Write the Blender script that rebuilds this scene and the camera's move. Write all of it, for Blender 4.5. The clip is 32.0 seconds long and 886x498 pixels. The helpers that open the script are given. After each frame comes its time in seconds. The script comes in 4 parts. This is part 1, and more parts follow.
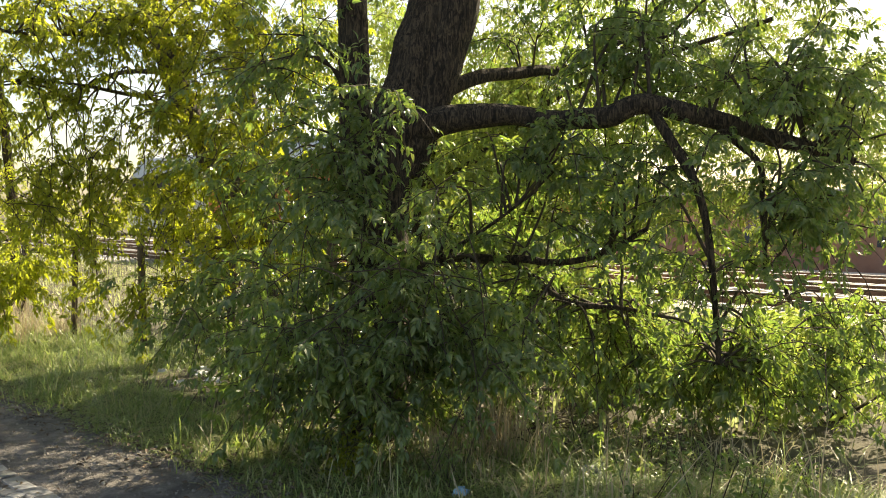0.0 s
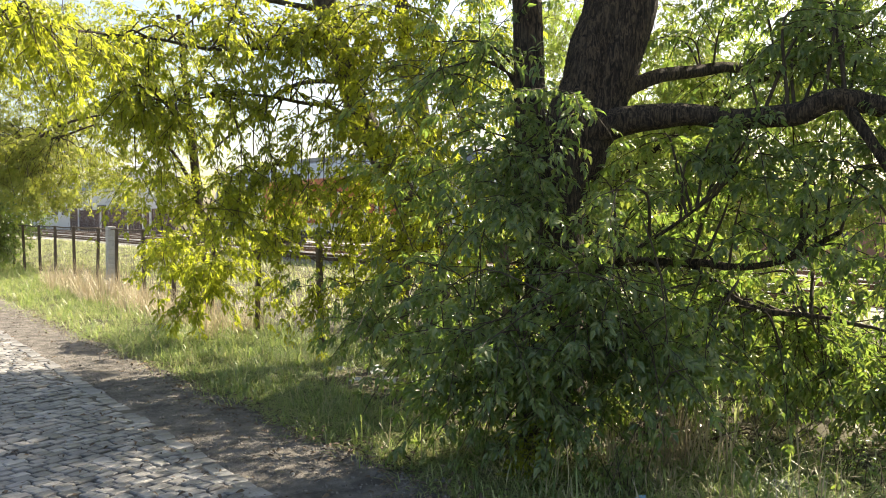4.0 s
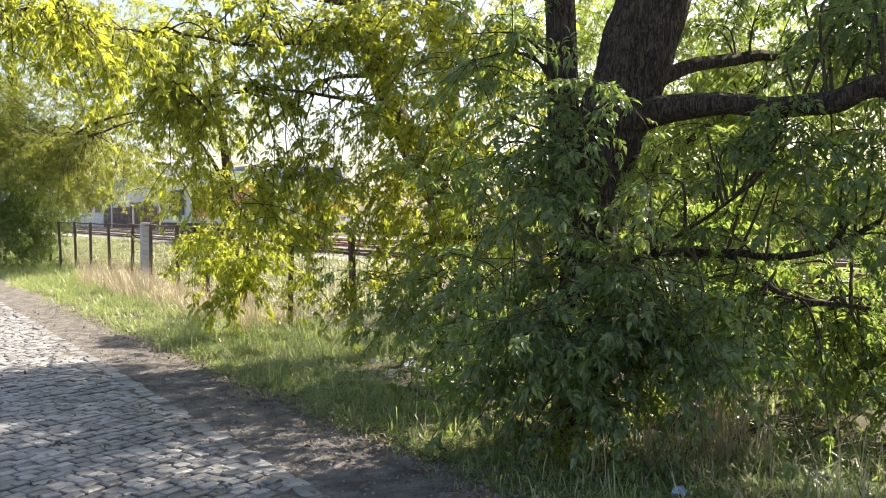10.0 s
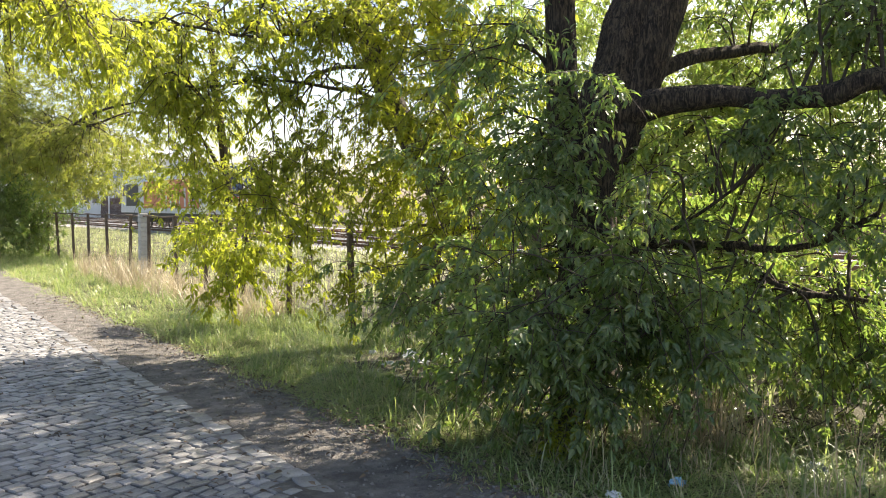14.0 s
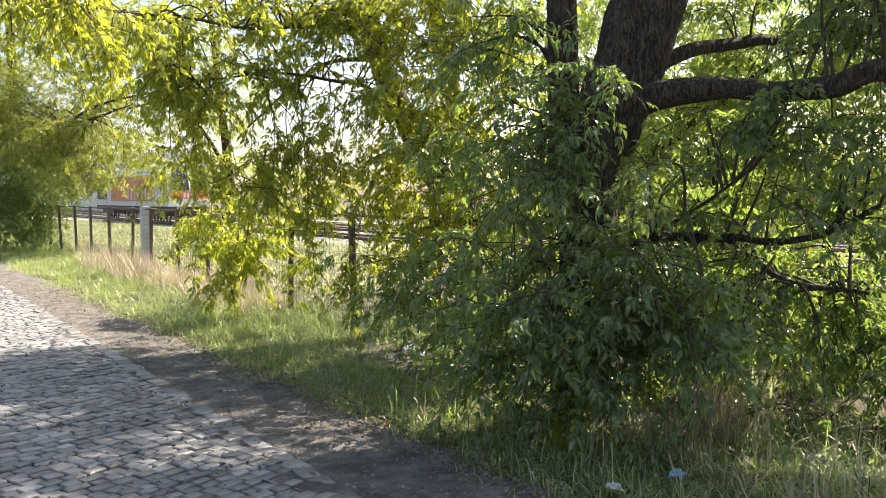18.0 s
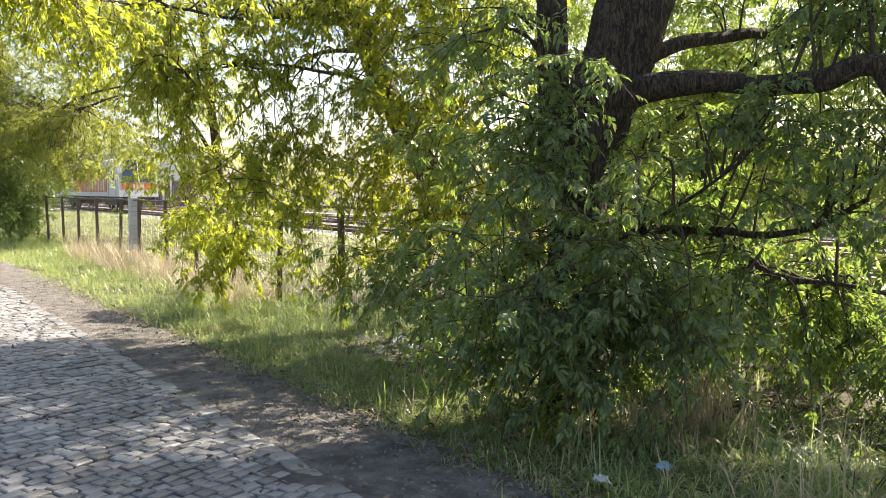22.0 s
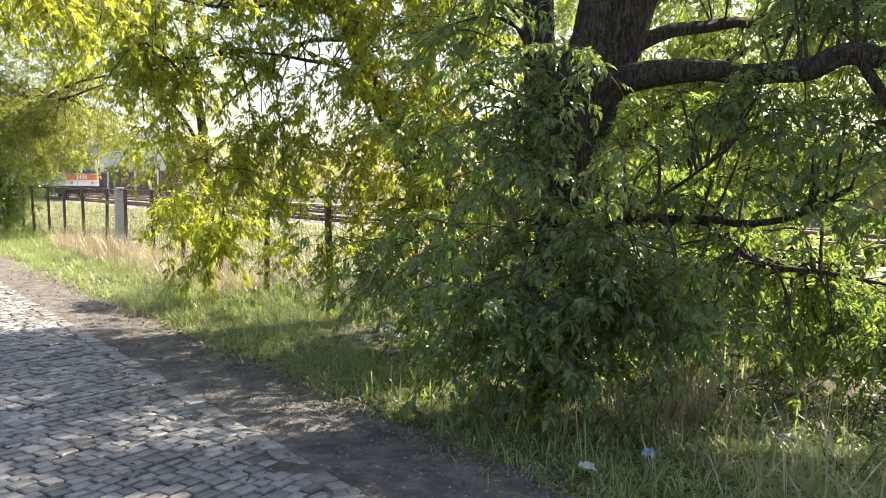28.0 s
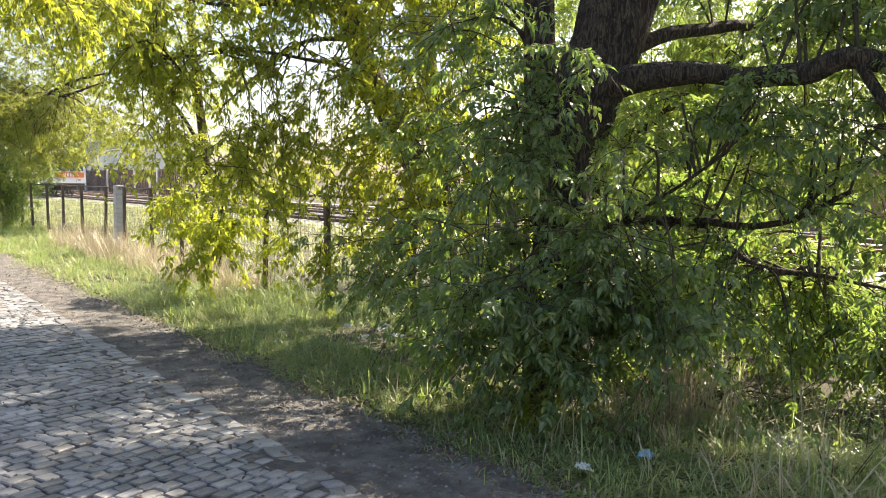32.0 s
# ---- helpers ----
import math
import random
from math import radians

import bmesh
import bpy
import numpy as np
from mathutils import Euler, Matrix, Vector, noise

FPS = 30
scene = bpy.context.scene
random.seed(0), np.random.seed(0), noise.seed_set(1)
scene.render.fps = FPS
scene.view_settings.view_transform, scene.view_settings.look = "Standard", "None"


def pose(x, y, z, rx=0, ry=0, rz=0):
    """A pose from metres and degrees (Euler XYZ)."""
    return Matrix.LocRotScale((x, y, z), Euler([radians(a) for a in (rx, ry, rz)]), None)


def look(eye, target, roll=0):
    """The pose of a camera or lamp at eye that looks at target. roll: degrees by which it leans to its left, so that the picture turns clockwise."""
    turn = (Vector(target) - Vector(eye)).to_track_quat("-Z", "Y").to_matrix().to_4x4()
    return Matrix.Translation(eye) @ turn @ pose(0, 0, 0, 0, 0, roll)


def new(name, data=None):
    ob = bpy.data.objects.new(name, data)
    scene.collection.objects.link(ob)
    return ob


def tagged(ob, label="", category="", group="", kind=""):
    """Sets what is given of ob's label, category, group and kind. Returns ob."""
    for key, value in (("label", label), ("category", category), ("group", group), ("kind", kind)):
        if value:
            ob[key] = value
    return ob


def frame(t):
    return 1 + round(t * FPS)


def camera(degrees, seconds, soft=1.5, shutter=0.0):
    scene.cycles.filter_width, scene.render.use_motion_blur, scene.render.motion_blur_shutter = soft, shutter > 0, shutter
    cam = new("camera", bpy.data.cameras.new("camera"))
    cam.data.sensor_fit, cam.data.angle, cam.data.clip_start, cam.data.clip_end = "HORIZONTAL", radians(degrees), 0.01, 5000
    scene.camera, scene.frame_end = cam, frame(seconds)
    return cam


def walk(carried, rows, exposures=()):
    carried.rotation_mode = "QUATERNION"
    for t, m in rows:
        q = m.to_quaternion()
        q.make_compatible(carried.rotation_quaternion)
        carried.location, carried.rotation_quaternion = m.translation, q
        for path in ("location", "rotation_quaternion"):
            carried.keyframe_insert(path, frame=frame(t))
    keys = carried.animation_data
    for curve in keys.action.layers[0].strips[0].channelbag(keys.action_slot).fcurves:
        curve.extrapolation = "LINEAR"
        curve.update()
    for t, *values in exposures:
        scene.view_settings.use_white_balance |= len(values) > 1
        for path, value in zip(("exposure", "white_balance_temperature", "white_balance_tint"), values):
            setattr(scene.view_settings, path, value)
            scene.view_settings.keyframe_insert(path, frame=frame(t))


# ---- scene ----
cam = camera(53.67, 32.0, 1.0)
PATH = [
    (0, 0.153, -0.074, 1.666, 88.029, -46.096, 0.49),
    (0.5, 0.128, -0.060, 1.667, 88.014, -44.193, 0.23),
    (1, 0.107, -0.048, 1.669, 88.083, -42.557, 0.07),
    (1.5, 0.069, -0.042, 1.664, 88.009, -41.206, 0.04),
    (2, 0.069, -0.032, 1.660, 87.965, -39.732, 0.09),
    (2.5, 0.067, -0.021, 1.661, 87.896, -38.485, 0.10),
    (3, 0.063, -0.019, 1.666, 87.935, -37.233, 0.12),
    (3.5, 0.060, -0.008, 1.673, 88.010, -36.358, 0.23),
    (5.5, 0.038, 0.000, 1.661, 88.323, -34.531, 0.37),
    (6, 0.041, -0.004, 1.657, 88.302, -34.222, 0.37),
    (6.5, 0.032, 0.000, 1.660, 88.308, -34.052, 0.27),
    (7, 0.016, 0.000, 1.663, 88.406, -34.207, 0.14),
    (7.5, 0.017, -0.006, 1.658, 88.560, -34.113, 0.16),
    (8, -0.008, -0.010, 1.643, 88.488, -34.057, 0.03),
    (8.5, -0.007, -0.001, 1.650, 88.236, -34.058, -0.07),
    (9, 0.006, 0.008, 1.656, 88.017, -33.895, -0.10),
    (9.5, 0.007, 0.011, 1.654, 87.803, -33.863, -0.12),
    (10, 0.015, 0.010, 1.652, 87.763, -33.860, -0.12),
    (10.5, 0.015, 0.007, 1.652, 87.747, -33.884, -0.15),
    (11, 0.010, -0.000, 1.648, 87.765, -33.811, -0.08),
    (11.5, 0.011, -0.002, 1.653, 87.699, -33.695, -0.10),
    (12, 0.010, -0.002, 1.646, 87.626, -33.698, -0.04),
    (12.5, 0.009, 0.000, 1.649, 87.536, -33.647, -0.05),
    (13, 0.001, 0.000, 1.650, 87.451, -33.707, -0.01),
    (13.5, -0.001, 0.003, 1.651, 87.387, -33.791, 0.00),
    (14, 0.001, 0.006, 1.654, 87.198, -34.012, 0.00),
    (14.5, 0.001, 0.005, 1.656, 87.076, -33.905, -0.01),
    (16.5, 0.008, -0.004, 1.645, 86.899, -33.863, -0.05),
    (17, 0.017, -0.002, 1.646, 86.805, -33.823, -0.00),
    (17.5, 0.016, -0.003, 1.642, 86.763, -33.860, 0.02),
    (18, 0.010, -0.002, 1.644, 86.781, -33.846, 0.02),
    (18.5, 0.008, 0.001, 1.644, 86.759, -33.885, 0.06),
    (19, 0.008, 0.001, 1.644, 86.717, -34.094, 0.14),
    (19.5, 0.013, 0.001, 1.645, 86.645, -34.158, 0.25),
    (20, 0.013, 0.001, 1.639, 86.534, -34.294, 0.31),
    (20.5, 0.018, 0.002, 1.641, 86.448, -34.276, 0.28),
    (21, 0.021, 0.002, 1.646, 86.390, -34.348, 0.28),
    (21.5, 0.021, -0.001, 1.647, 86.313, -34.487, 0.27),
    (22, 0.020, 0.001, 1.645, 86.269, -34.522, 0.25),
    (22.5, 0.024, 0.002, 1.640, 86.233, -34.485, 0.30),
    (23, 0.019, -0.000, 1.643, 86.120, -34.505, 0.34),
    (23.5, 0.023, 0.002, 1.642, 86.028, -34.633, 0.31),
    (24, 0.021, -0.000, 1.640, 86.015, -34.844, 0.35),
    (24.5, 0.020, -0.001, 1.639, 85.846, -35.006, 0.38),
    (25, 0.029, -0.002, 1.639, 85.562, -35.117, 0.35),
    (25.5, 0.031, 0.003, 1.645, 85.290, -35.272, 0.28),
    (27.5, 0.040, -0.010, 1.636, 85.585, -35.330, 0.11),
    (28, 0.030, -0.010, 1.636, 85.629, -35.271, 0.21),
    (28.5, 0.024, -0.012, 1.631, 85.805, -35.267, 0.31),
    (29, 0.024, -0.012, 1.630, 85.894, -35.226, 0.38),
    (29.5, 0.023, -0.014, 1.636, 85.881, -35.308, 0.46),
    (30, 0.026, -0.014, 1.638, 85.935, -35.296, 0.52),
    (30.5, 0.031, -0.013, 1.633, 85.923, -35.374, 0.62),
    (31, 0.029, -0.012, 1.637, 85.701, -35.385, 0.66),
    (31.5, 0.031, -0.015, 1.633, 85.673, -35.345, 0.71),
    (32, 0.030, -0.014, 1.627, 85.706, -35.353, 0.75),
]
EXPOSURE = [(0, 1.54, 8300, 7), (3, 1.60, 7800, 8), (6.5, 1.64, 7050, 12), (32, 1.78, 7100, 12)]
walk(cam, [(t, pose(x, y, z, rx, 0, rz) @ pose(0, 0, 0, 0, 0, roll)) for t, x, y, z, rx, rz, roll in PATH], EXPOSURE)

# ---- world and sun ----
SUN_HEADING, SUN_HEIGHT = 80.0, 45.0  # degrees clockwise from +y, degrees above the ground
world = bpy.data.worlds.new("sky")
scene.world = world
world.use_nodes = True
sky = world.node_tree.nodes.new("ShaderNodeTexSky")
sky.sky_type, sky.sun_disc = "NISHITA", False
sky.sun_elevation, sky.sun_rotation = radians(SUN_HEIGHT), radians(SUN_HEADING)
sky.air_density, sky.dust_density = 1.0, 2.2
background = world.node_tree.nodes["Background"]
background.inputs["Strength"].default_value = 0.087
world.node_tree.links.new(sky.outputs[0], background.inputs["Color"])
sun = new("sun", bpy.data.lights.new("sun", "SUN"))
sun.data.energy, sun.data.angle, sun.data.color = 5.0, radians(0.6), (1.0, 0.93, 0.82)
ch, sh = math.cos(radians(SUN_HEIGHT)), math.sin(radians(SUN_HEIGHT))
SUN_WAY = Vector((ch * math.sin(radians(SUN_HEADING)), ch * math.cos(radians(SUN_HEADING)), sh))
sun.matrix_world = look(SUN_WAY * 60, (0, 0, 0))


# ---- materials ----
def start_material(name):
    m = bpy.data.materials.new(name)
    m.use_nodes = True
    nt = m.node_tree
    return m, nt, nt.nodes["Principled BSDF"], nt.nodes["Material Output"]


def node(nt, kind, **values):
    n = nt.nodes.new(kind)
    for key, value in values.items():
        n.inputs[key].default_value = value
    return n


def noise_tex(nt, scale, detail=4.0, rough=0.6):
    co = nt.nodes.new("ShaderNodeTexCoord")
    n = node(nt, "ShaderNodeTexNoise", Scale=scale, Detail=detail, Roughness=rough)
    nt.links.new(co.outputs["Object"], n.inputs["Vector"])
    return n.outputs["Fac"]


def ramp(nt, fac, stops):
    r = nt.nodes.new("ShaderNodeValToRGB")
    els = r.color_ramp.elements
    while len(els) < len(stops):
        els.new(0.5)
    for e, (p, c) in zip(els, stops):
        e.position, e.color = p, (*c, 1)
    nt.links.new(fac, r.inputs["Fac"])
    return r.outputs["Color"]


def blend(nt, fac, a, b, mode="MIX"):
    n = nt.nodes.new("ShaderNodeMix")
    n.data_type, n.blend_type = "RGBA", mode
    for sock, value in ((n.inputs[0], fac), (n.inputs[6], a), (n.inputs[7], b)):
        if isinstance(value, (int, float)):
            sock.default_value = value
        elif isinstance(value, tuple):
            sock.default_value = (*value, 1)
        else:
            nt.links.new(value, sock)
    return n.outputs[2]


def surface(name, stops, scale=8.0, fine=60.0, rough=0.8, bump=0.3, metal=0.0, island=0.0, each=0.0, distance=0.01):
    """A rough surface with stains at two scales; island or each: how much single pieces vary in brightness."""
    m, nt, bsdf, out = start_material(name)
    colour = ramp(nt, noise_tex(nt, scale), stops)
    grain = noise_tex(nt, fine, 6.0, 0.7)
    colour = blend(nt, 0.35, colour, ramp(nt, grain, [(0.3, (0.35, 0.35, 0.35)), (0.7, (1.0, 1.0, 1.0))]), "MULTIPLY")
    if island or each:
        if island:
            rnd = nt.nodes.new("ShaderNodeNewGeometry").outputs["Random Per Island"]
        else:
            rnd = nt.nodes.new("ShaderNodeObjectInfo").outputs["Random"]
        k = island or each
        colour = blend(nt, 1.0, colour, ramp(nt, rnd, [(0.0, (1 - k, 1 - k, 1 - k)), (1.0, (1 + k * 0.4, 1 + k * 0.4, 1 + k * 0.4))]), "MULTIPLY")
    nt.links.new(colour, bsdf.inputs["Base Color"])
    bsdf.inputs["Roughness"].default_value, bsdf.inputs["Metallic"].default_value = rough, metal
    if bump:
        b = node(nt, "ShaderNodeBump", Strength=bump, Distance=distance)
        nt.links.new(grain, b.inputs["Height"])
        nt.links.new(b.outputs["Normal"], bsdf.inputs["Normal"])
    return m


def foliage(name, stops, through_stops, share=0.5, gloss=0.45):
    """Leaves: light passes through them; each leaf has a tint of its own."""
    m, nt, bsdf, out = start_material(name)
    rnd = nt.nodes.new("ShaderNodeNewGeometry").outputs["Random Per Island"]
    patch = noise_tex(nt, 1.1, 2.0)
    add = node(nt, "ShaderNodeMath")
    add.operation = "MULTIPLY_ADD"
    nt.links.new(rnd, add.inputs[0])
    add.inputs[1].default_value = 0.62
    half = node(nt, "ShaderNodeMath")
    half.operation = "MULTIPLY"
    half.inputs[1].default_value = 0.4
    nt.links.new(patch, half.inputs[0])
    nt.links.new(half.outputs[0], add.inputs[2])
    nt.links.new(ramp(nt, add.outputs[0], stops), bsdf.inputs["Base Color"])
    bsdf.inputs["Roughness"].default_value = gloss
    bsdf.inputs["Specular IOR Level"].default_value = 0.7
    tr = nt.nodes.new("ShaderNodeBsdfTranslucent")
    nt.links.new(ramp(nt, add.outputs[0], through_stops), tr.inputs["Color"])
    mix = node(nt, "ShaderNodeMixShader", Fac=share)
    nt.links.new(bsdf.outputs[0], mix.inputs[1])
    nt.links.new(tr.outputs[0], mix.inputs[2])
    nt.links.new(mix.outputs[0], out.inputs["Surface"])
    return m


def plain(name, colour, rough=0.5, metal=0.0, wear=0.25):
    dark = tuple(c * (1 - wear) for c in colour)
    return surface(name, [(0.35, dark), (0.65, colour)], 3.0, 40.0, rough, 0.05, metal)


# Maple leaf twice, light put into the colour: cool shade here, yellow sun below.
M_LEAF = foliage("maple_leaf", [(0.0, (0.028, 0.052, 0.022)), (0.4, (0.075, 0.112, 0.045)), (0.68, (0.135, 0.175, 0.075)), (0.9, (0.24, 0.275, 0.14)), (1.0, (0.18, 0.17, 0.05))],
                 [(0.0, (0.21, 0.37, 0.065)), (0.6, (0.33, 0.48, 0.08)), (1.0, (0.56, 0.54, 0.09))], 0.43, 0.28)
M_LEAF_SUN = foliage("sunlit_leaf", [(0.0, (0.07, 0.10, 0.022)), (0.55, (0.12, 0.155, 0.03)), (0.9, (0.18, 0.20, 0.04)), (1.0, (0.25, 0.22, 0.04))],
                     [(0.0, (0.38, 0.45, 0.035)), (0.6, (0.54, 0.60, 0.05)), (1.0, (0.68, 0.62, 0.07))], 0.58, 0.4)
M_LEAF_FAR = foliage("far_leaf", [(0.0, (0.08, 0.10, 0.03)), (0.6, (0.14, 0.16, 0.05)), (1.0, (0.24, 0.21, 0.08))],
                     [(0.0, (0.28, 0.41, 0.08)), (0.6, (0.40, 0.53, 0.10)), (1.0, (0.60, 0.58, 0.14))], 0.5)
M_LEAF_OLIVE = foliage("olive_leaf", [(0.0, (0.09, 0.115, 0.035)), (0.6, (0.16, 0.18, 0.055)), (1.0, (0.27, 0.24, 0.09))],
                       [(0.0, (0.36, 0.44, 0.06)), (0.6, (0.50, 0.56, 0.08)), (1.0, (0.66, 0.6, 0.12))], 0.52)
M_GRASS = foliage("grass_blade", [(0.0, (0.035, 0.07, 0.026)), (0.35, (0.12, 0.18, 0.06)), (0.6, (0.29, 0.35, 0.135)), (0.85, (0.42, 0.38, 0.24)), (1.0, (0.54, 0.47, 0.33))],
                  [(0.0, (0.26, 0.40, 0.10)), (0.6, (0.46, 0.57, 0.15)), (0.85, (0.52, 0.48, 0.22)), (1.0, (0.62, 0.54, 0.30))], 0.45, 0.42)
M_MEADOW = foliage("meadow_blade", [(0.0, (0.15, 0.19, 0.085)), (0.5, (0.25, 0.29, 0.13)), (1.0, (0.46, 0.42, 0.26))],
                   [(0.0, (0.34, 0.45, 0.14)), (1.0, (0.58, 0.57, 0.29))], 0.48)
M_STRAW = foliage("dry_grass", [(0.0, (0.26, 0.20, 0.12)), (0.5, (0.43, 0.36, 0.22)), (1.0, (0.56, 0.49, 0.34))],
                  [(0.0, (0.3, 0.24, 0.14)), (1.0, (0.56, 0.47, 0.34))], 0.3)
def bark(name, stops, stretch=0.2):
    """Furrowed bark: ridges drawn out along the stem, with grey lichen patches."""
    m, nt, bsdf, out = start_material(name)
    co = nt.nodes.new("ShaderNodeTexCoord")
    mp = nt.nodes.new("ShaderNodeMapping")
    mp.inputs["Scale"].default_value = (1, 1, stretch)
    nt.links.new(co.outputs["Object"], mp.inputs["Vector"])
    ridge = node(nt, "ShaderNodeTexNoise", Scale=42.0, Detail=6.0, Roughness=0.7, Distortion=1.2)
    nt.links.new(mp.outputs[0], ridge.inputs["Vector"])
    colour = ramp(nt, ridge.outputs["Fac"], stops)
    colour = blend(nt, ramp(nt, noise_tex(nt, 5.0), [(0.5, (0, 0, 0)), (0.72, (0.5, 0.5, 0.5))]), colour, (0.085, 0.07, 0.05))
    nt.links.new(colour, bsdf.inputs["Base Color"])
    bsdf.inputs["Roughness"].default_value = 0.95
    b = node(nt, "ShaderNodeBump", Strength=1.0, Distance=0.035)
    nt.links.new(ridge.outputs["Fac"], b.inputs["Height"])
    nt.links.new(b.outputs["Normal"], bsdf.inputs["Normal"])
    return m


M_BARK = bark("bark", [(0.41, (0.012, 0.008, 0.005)), (0.5, (0.048, 0.033, 0.021)), (0.6, (0.13, 0.094, 0.06))])
# The bark again, paler: sunlight on the twin stems put into the colour.
M_BARK_SUN = bark("sunlit_bark", [(0.38, (0.035, 0.028, 0.02)), (0.5, (0.085, 0.07, 0.05)), (0.62, (0.17, 0.145, 0.105))])
M_TWIG = surface("twig_bark", [(0.3, (0.04, 0.03, 0.02)), (0.7, (0.10, 0.075, 0.05))], 9.0, 60.0, 0.9, 0.3)
M_SOIL = surface("meadow_soil", [(0.3, (0.035, 0.03, 0.02)), (0.5, (0.07, 0.062, 0.035)), (0.7, (0.12, 0.11, 0.06))], 1.3, 25.0, 0.95, 0.6, distance=0.03)
M_DIRT = surface("trodden_dirt", [(0.35, (0.085, 0.077, 0.067)), (0.5, (0.145, 0.132, 0.117)), (0.65, (0.22, 0.2, 0.178))], 5.0, 42.0, 0.95, 1.0, distance=0.03)
M_JOINT = surface("joint_earth", [(0.3, (0.022, 0.019, 0.016)), (0.7, (0.055, 0.048, 0.038))], 4.0, 50.0, 0.95, 0.5)
M_STONE = surface("cobble_granite", [(0.3, (0.135, 0.134, 0.136)), (0.5, (0.23, 0.227, 0.226)), (0.7, (0.36, 0.352, 0.34))], 3.0, 55.0, 0.5, 0.5, each=0.5)
M_STONE_FAR = surface("cobble_granite_rest", [(0.3, (0.135, 0.134, 0.136)), (0.5, (0.23, 0.227, 0.226)), (0.7, (0.36, 0.352, 0.34))], 3.0, 55.0, 0.5, 0.5, island=0.5)
M_POST = surface("weathered_post", [(0.3, (0.075, 0.055, 0.042)), (0.7, (0.18, 0.135, 0.10))], 6.0, 60.0, 0.85, 0.5)
M_WIRE = plain("wire", (0.16, 0.15, 0.14), 0.6, 0.6)
M_CONCRETE = surface("concrete", [(0.3, (0.4, 0.4, 0.39)), (0.7, (0.58, 0.57, 0.55))], 5.0, 50.0, 0.85, 0.3)
M_BALLAST = surface("ballast", [(0.3, (0.36, 0.33, 0.29)), (0.7, (0.6, 0.56, 0.5))], 2.0, 18.0, 0.95, 1.0, distance=0.05)
M_RAIL = surface("rail_steel", [(0.3, (0.5, 0.49, 0.48)), (0.7, (0.72, 0.71, 0.7))], 3.0, 60.0, 0.35, 0.05, 1.0)
M_RUST = surface("rail_rust", [(0.3, (0.10, 0.055, 0.035)), (0.7, (0.18, 0.10, 0.06))], 3.0, 60.0, 0.85, 0.2)
M_WHITE = plain("white_paint", (0.78, 0.78, 0.78), 0.4, wear=0.08)
M_ORANGE = plain("orange_paint", (0.72, 0.19, 0.06), 0.4, wear=0.12)
M_BLUE = plain("blue_paint", (0.10, 0.22, 0.52), 0.4, wear=0.1)
M_GREY = plain("grey_paint", (0.42, 0.42, 0.42), 0.5)
M_DARK = plain("dark_metal", (0.06, 0.058, 0.055), 0.6)
M_GLASS = plain("tinted_glass", (0.05, 0.07, 0.10), 0.06)
M_BRICK = surface("brick_red", [(0.3, (0.25, 0.14, 0.105)), (0.7, (0.36, 0.22, 0.17))], 1.0, 30.0, 0.9, 0.3)
M_BROWN = surface("brown_boards", [(0.3, (0.09, 0.055, 0.045)), (0.7, (0.15, 0.095, 0.075))], 2.0, 30.0, 0.85, 0.3)
M_PAPER = plain("white_paper", (0.75, 0.75, 0.73), 0.7)
M_CLEAR = plain("clear_plastic", (0.35, 0.37, 0.33), 0.25)
M_DULL = plain("dull_cardboard", (0.24, 0.20, 0.16), 0.8)
M_PEBBLE = surface("pebble", [(0.3, (0.13, 0.12, 0.11)), (0.7, (0.3, 0.28, 0.25))], 9.0, 60.0, 0.85, 0.2, island=0.5)
M_CYAN = plain("light_blue_plastic", (0.28, 0.52, 0.68), 0.35)
M_LITTER = surface("dry_leaf_litter", [(0.3, (0.10, 0.07, 0.045)), (0.7, (0.22, 0.16, 0.11))], 9.0, 60.0, 0.9, 0.4, island=0.5)


# ---- mesh tools ----
class Geo:
    """Collects quads and triangles of many pieces for one mesh."""

    def __init__(self):
        self.v, self.f, self.n = [], [], 0

    def add(self, verts, faces):
        verts = np.asarray(verts, float).reshape(-1, 3)
        for f in faces:
            f = np.asarray(f, int)
            self.f.append(f.reshape(-1, f.shape[-1]) + self.n)
        self.v.append(verts)
        self.n += len(verts)

    def mesh(self, name, material, smooth=True):
        me = bpy.data.meshes.new(name)
        v = np.concatenate(self.v) if self.v else np.zeros((0, 3))
        sizes = np.concatenate([np.full(len(f), f.shape[1]) for f in self.f])
        loops = np.concatenate([f.ravel() for f in self.f])
        me.vertices.add(len(v))
        me.vertices.foreach_set("co", v.astype(np.float32).ravel())
        me.loops.add(len(loops))
        me.loops.foreach_set("vertex_index", loops.astype(np.int32))
        me.polygons.add(len(sizes))
        me.polygons.foreach_set("loop_start", np.r_[0, np.cumsum(sizes)[:-1]].astype(np.int32))
        me.polygons.foreach_set("use_smooth", np.full(len(sizes), smooth))
        me.update(calc_edges=True)
        me.materials.append(material)
        return me


def part(name, geo, material, parent=None, label="", smooth=True):
    data = geo.mesh(name, material, smooth) if isinstance(geo, Geo) else geo
    ob = new(name, data)
    ob.parent = parent
    if label:
        ob["label"] = label
    return ob


def thing(name, place=(0, 0, 0), turn=0.0):
    ob = new(name)
    ob.matrix_world = pose(*place, 0, 0, turn)
    return ob


def unit(a):
    a = np.asarray(a, float)
    return a / np.maximum(np.linalg.norm(a, axis=-1, keepdims=True), 1e-9)


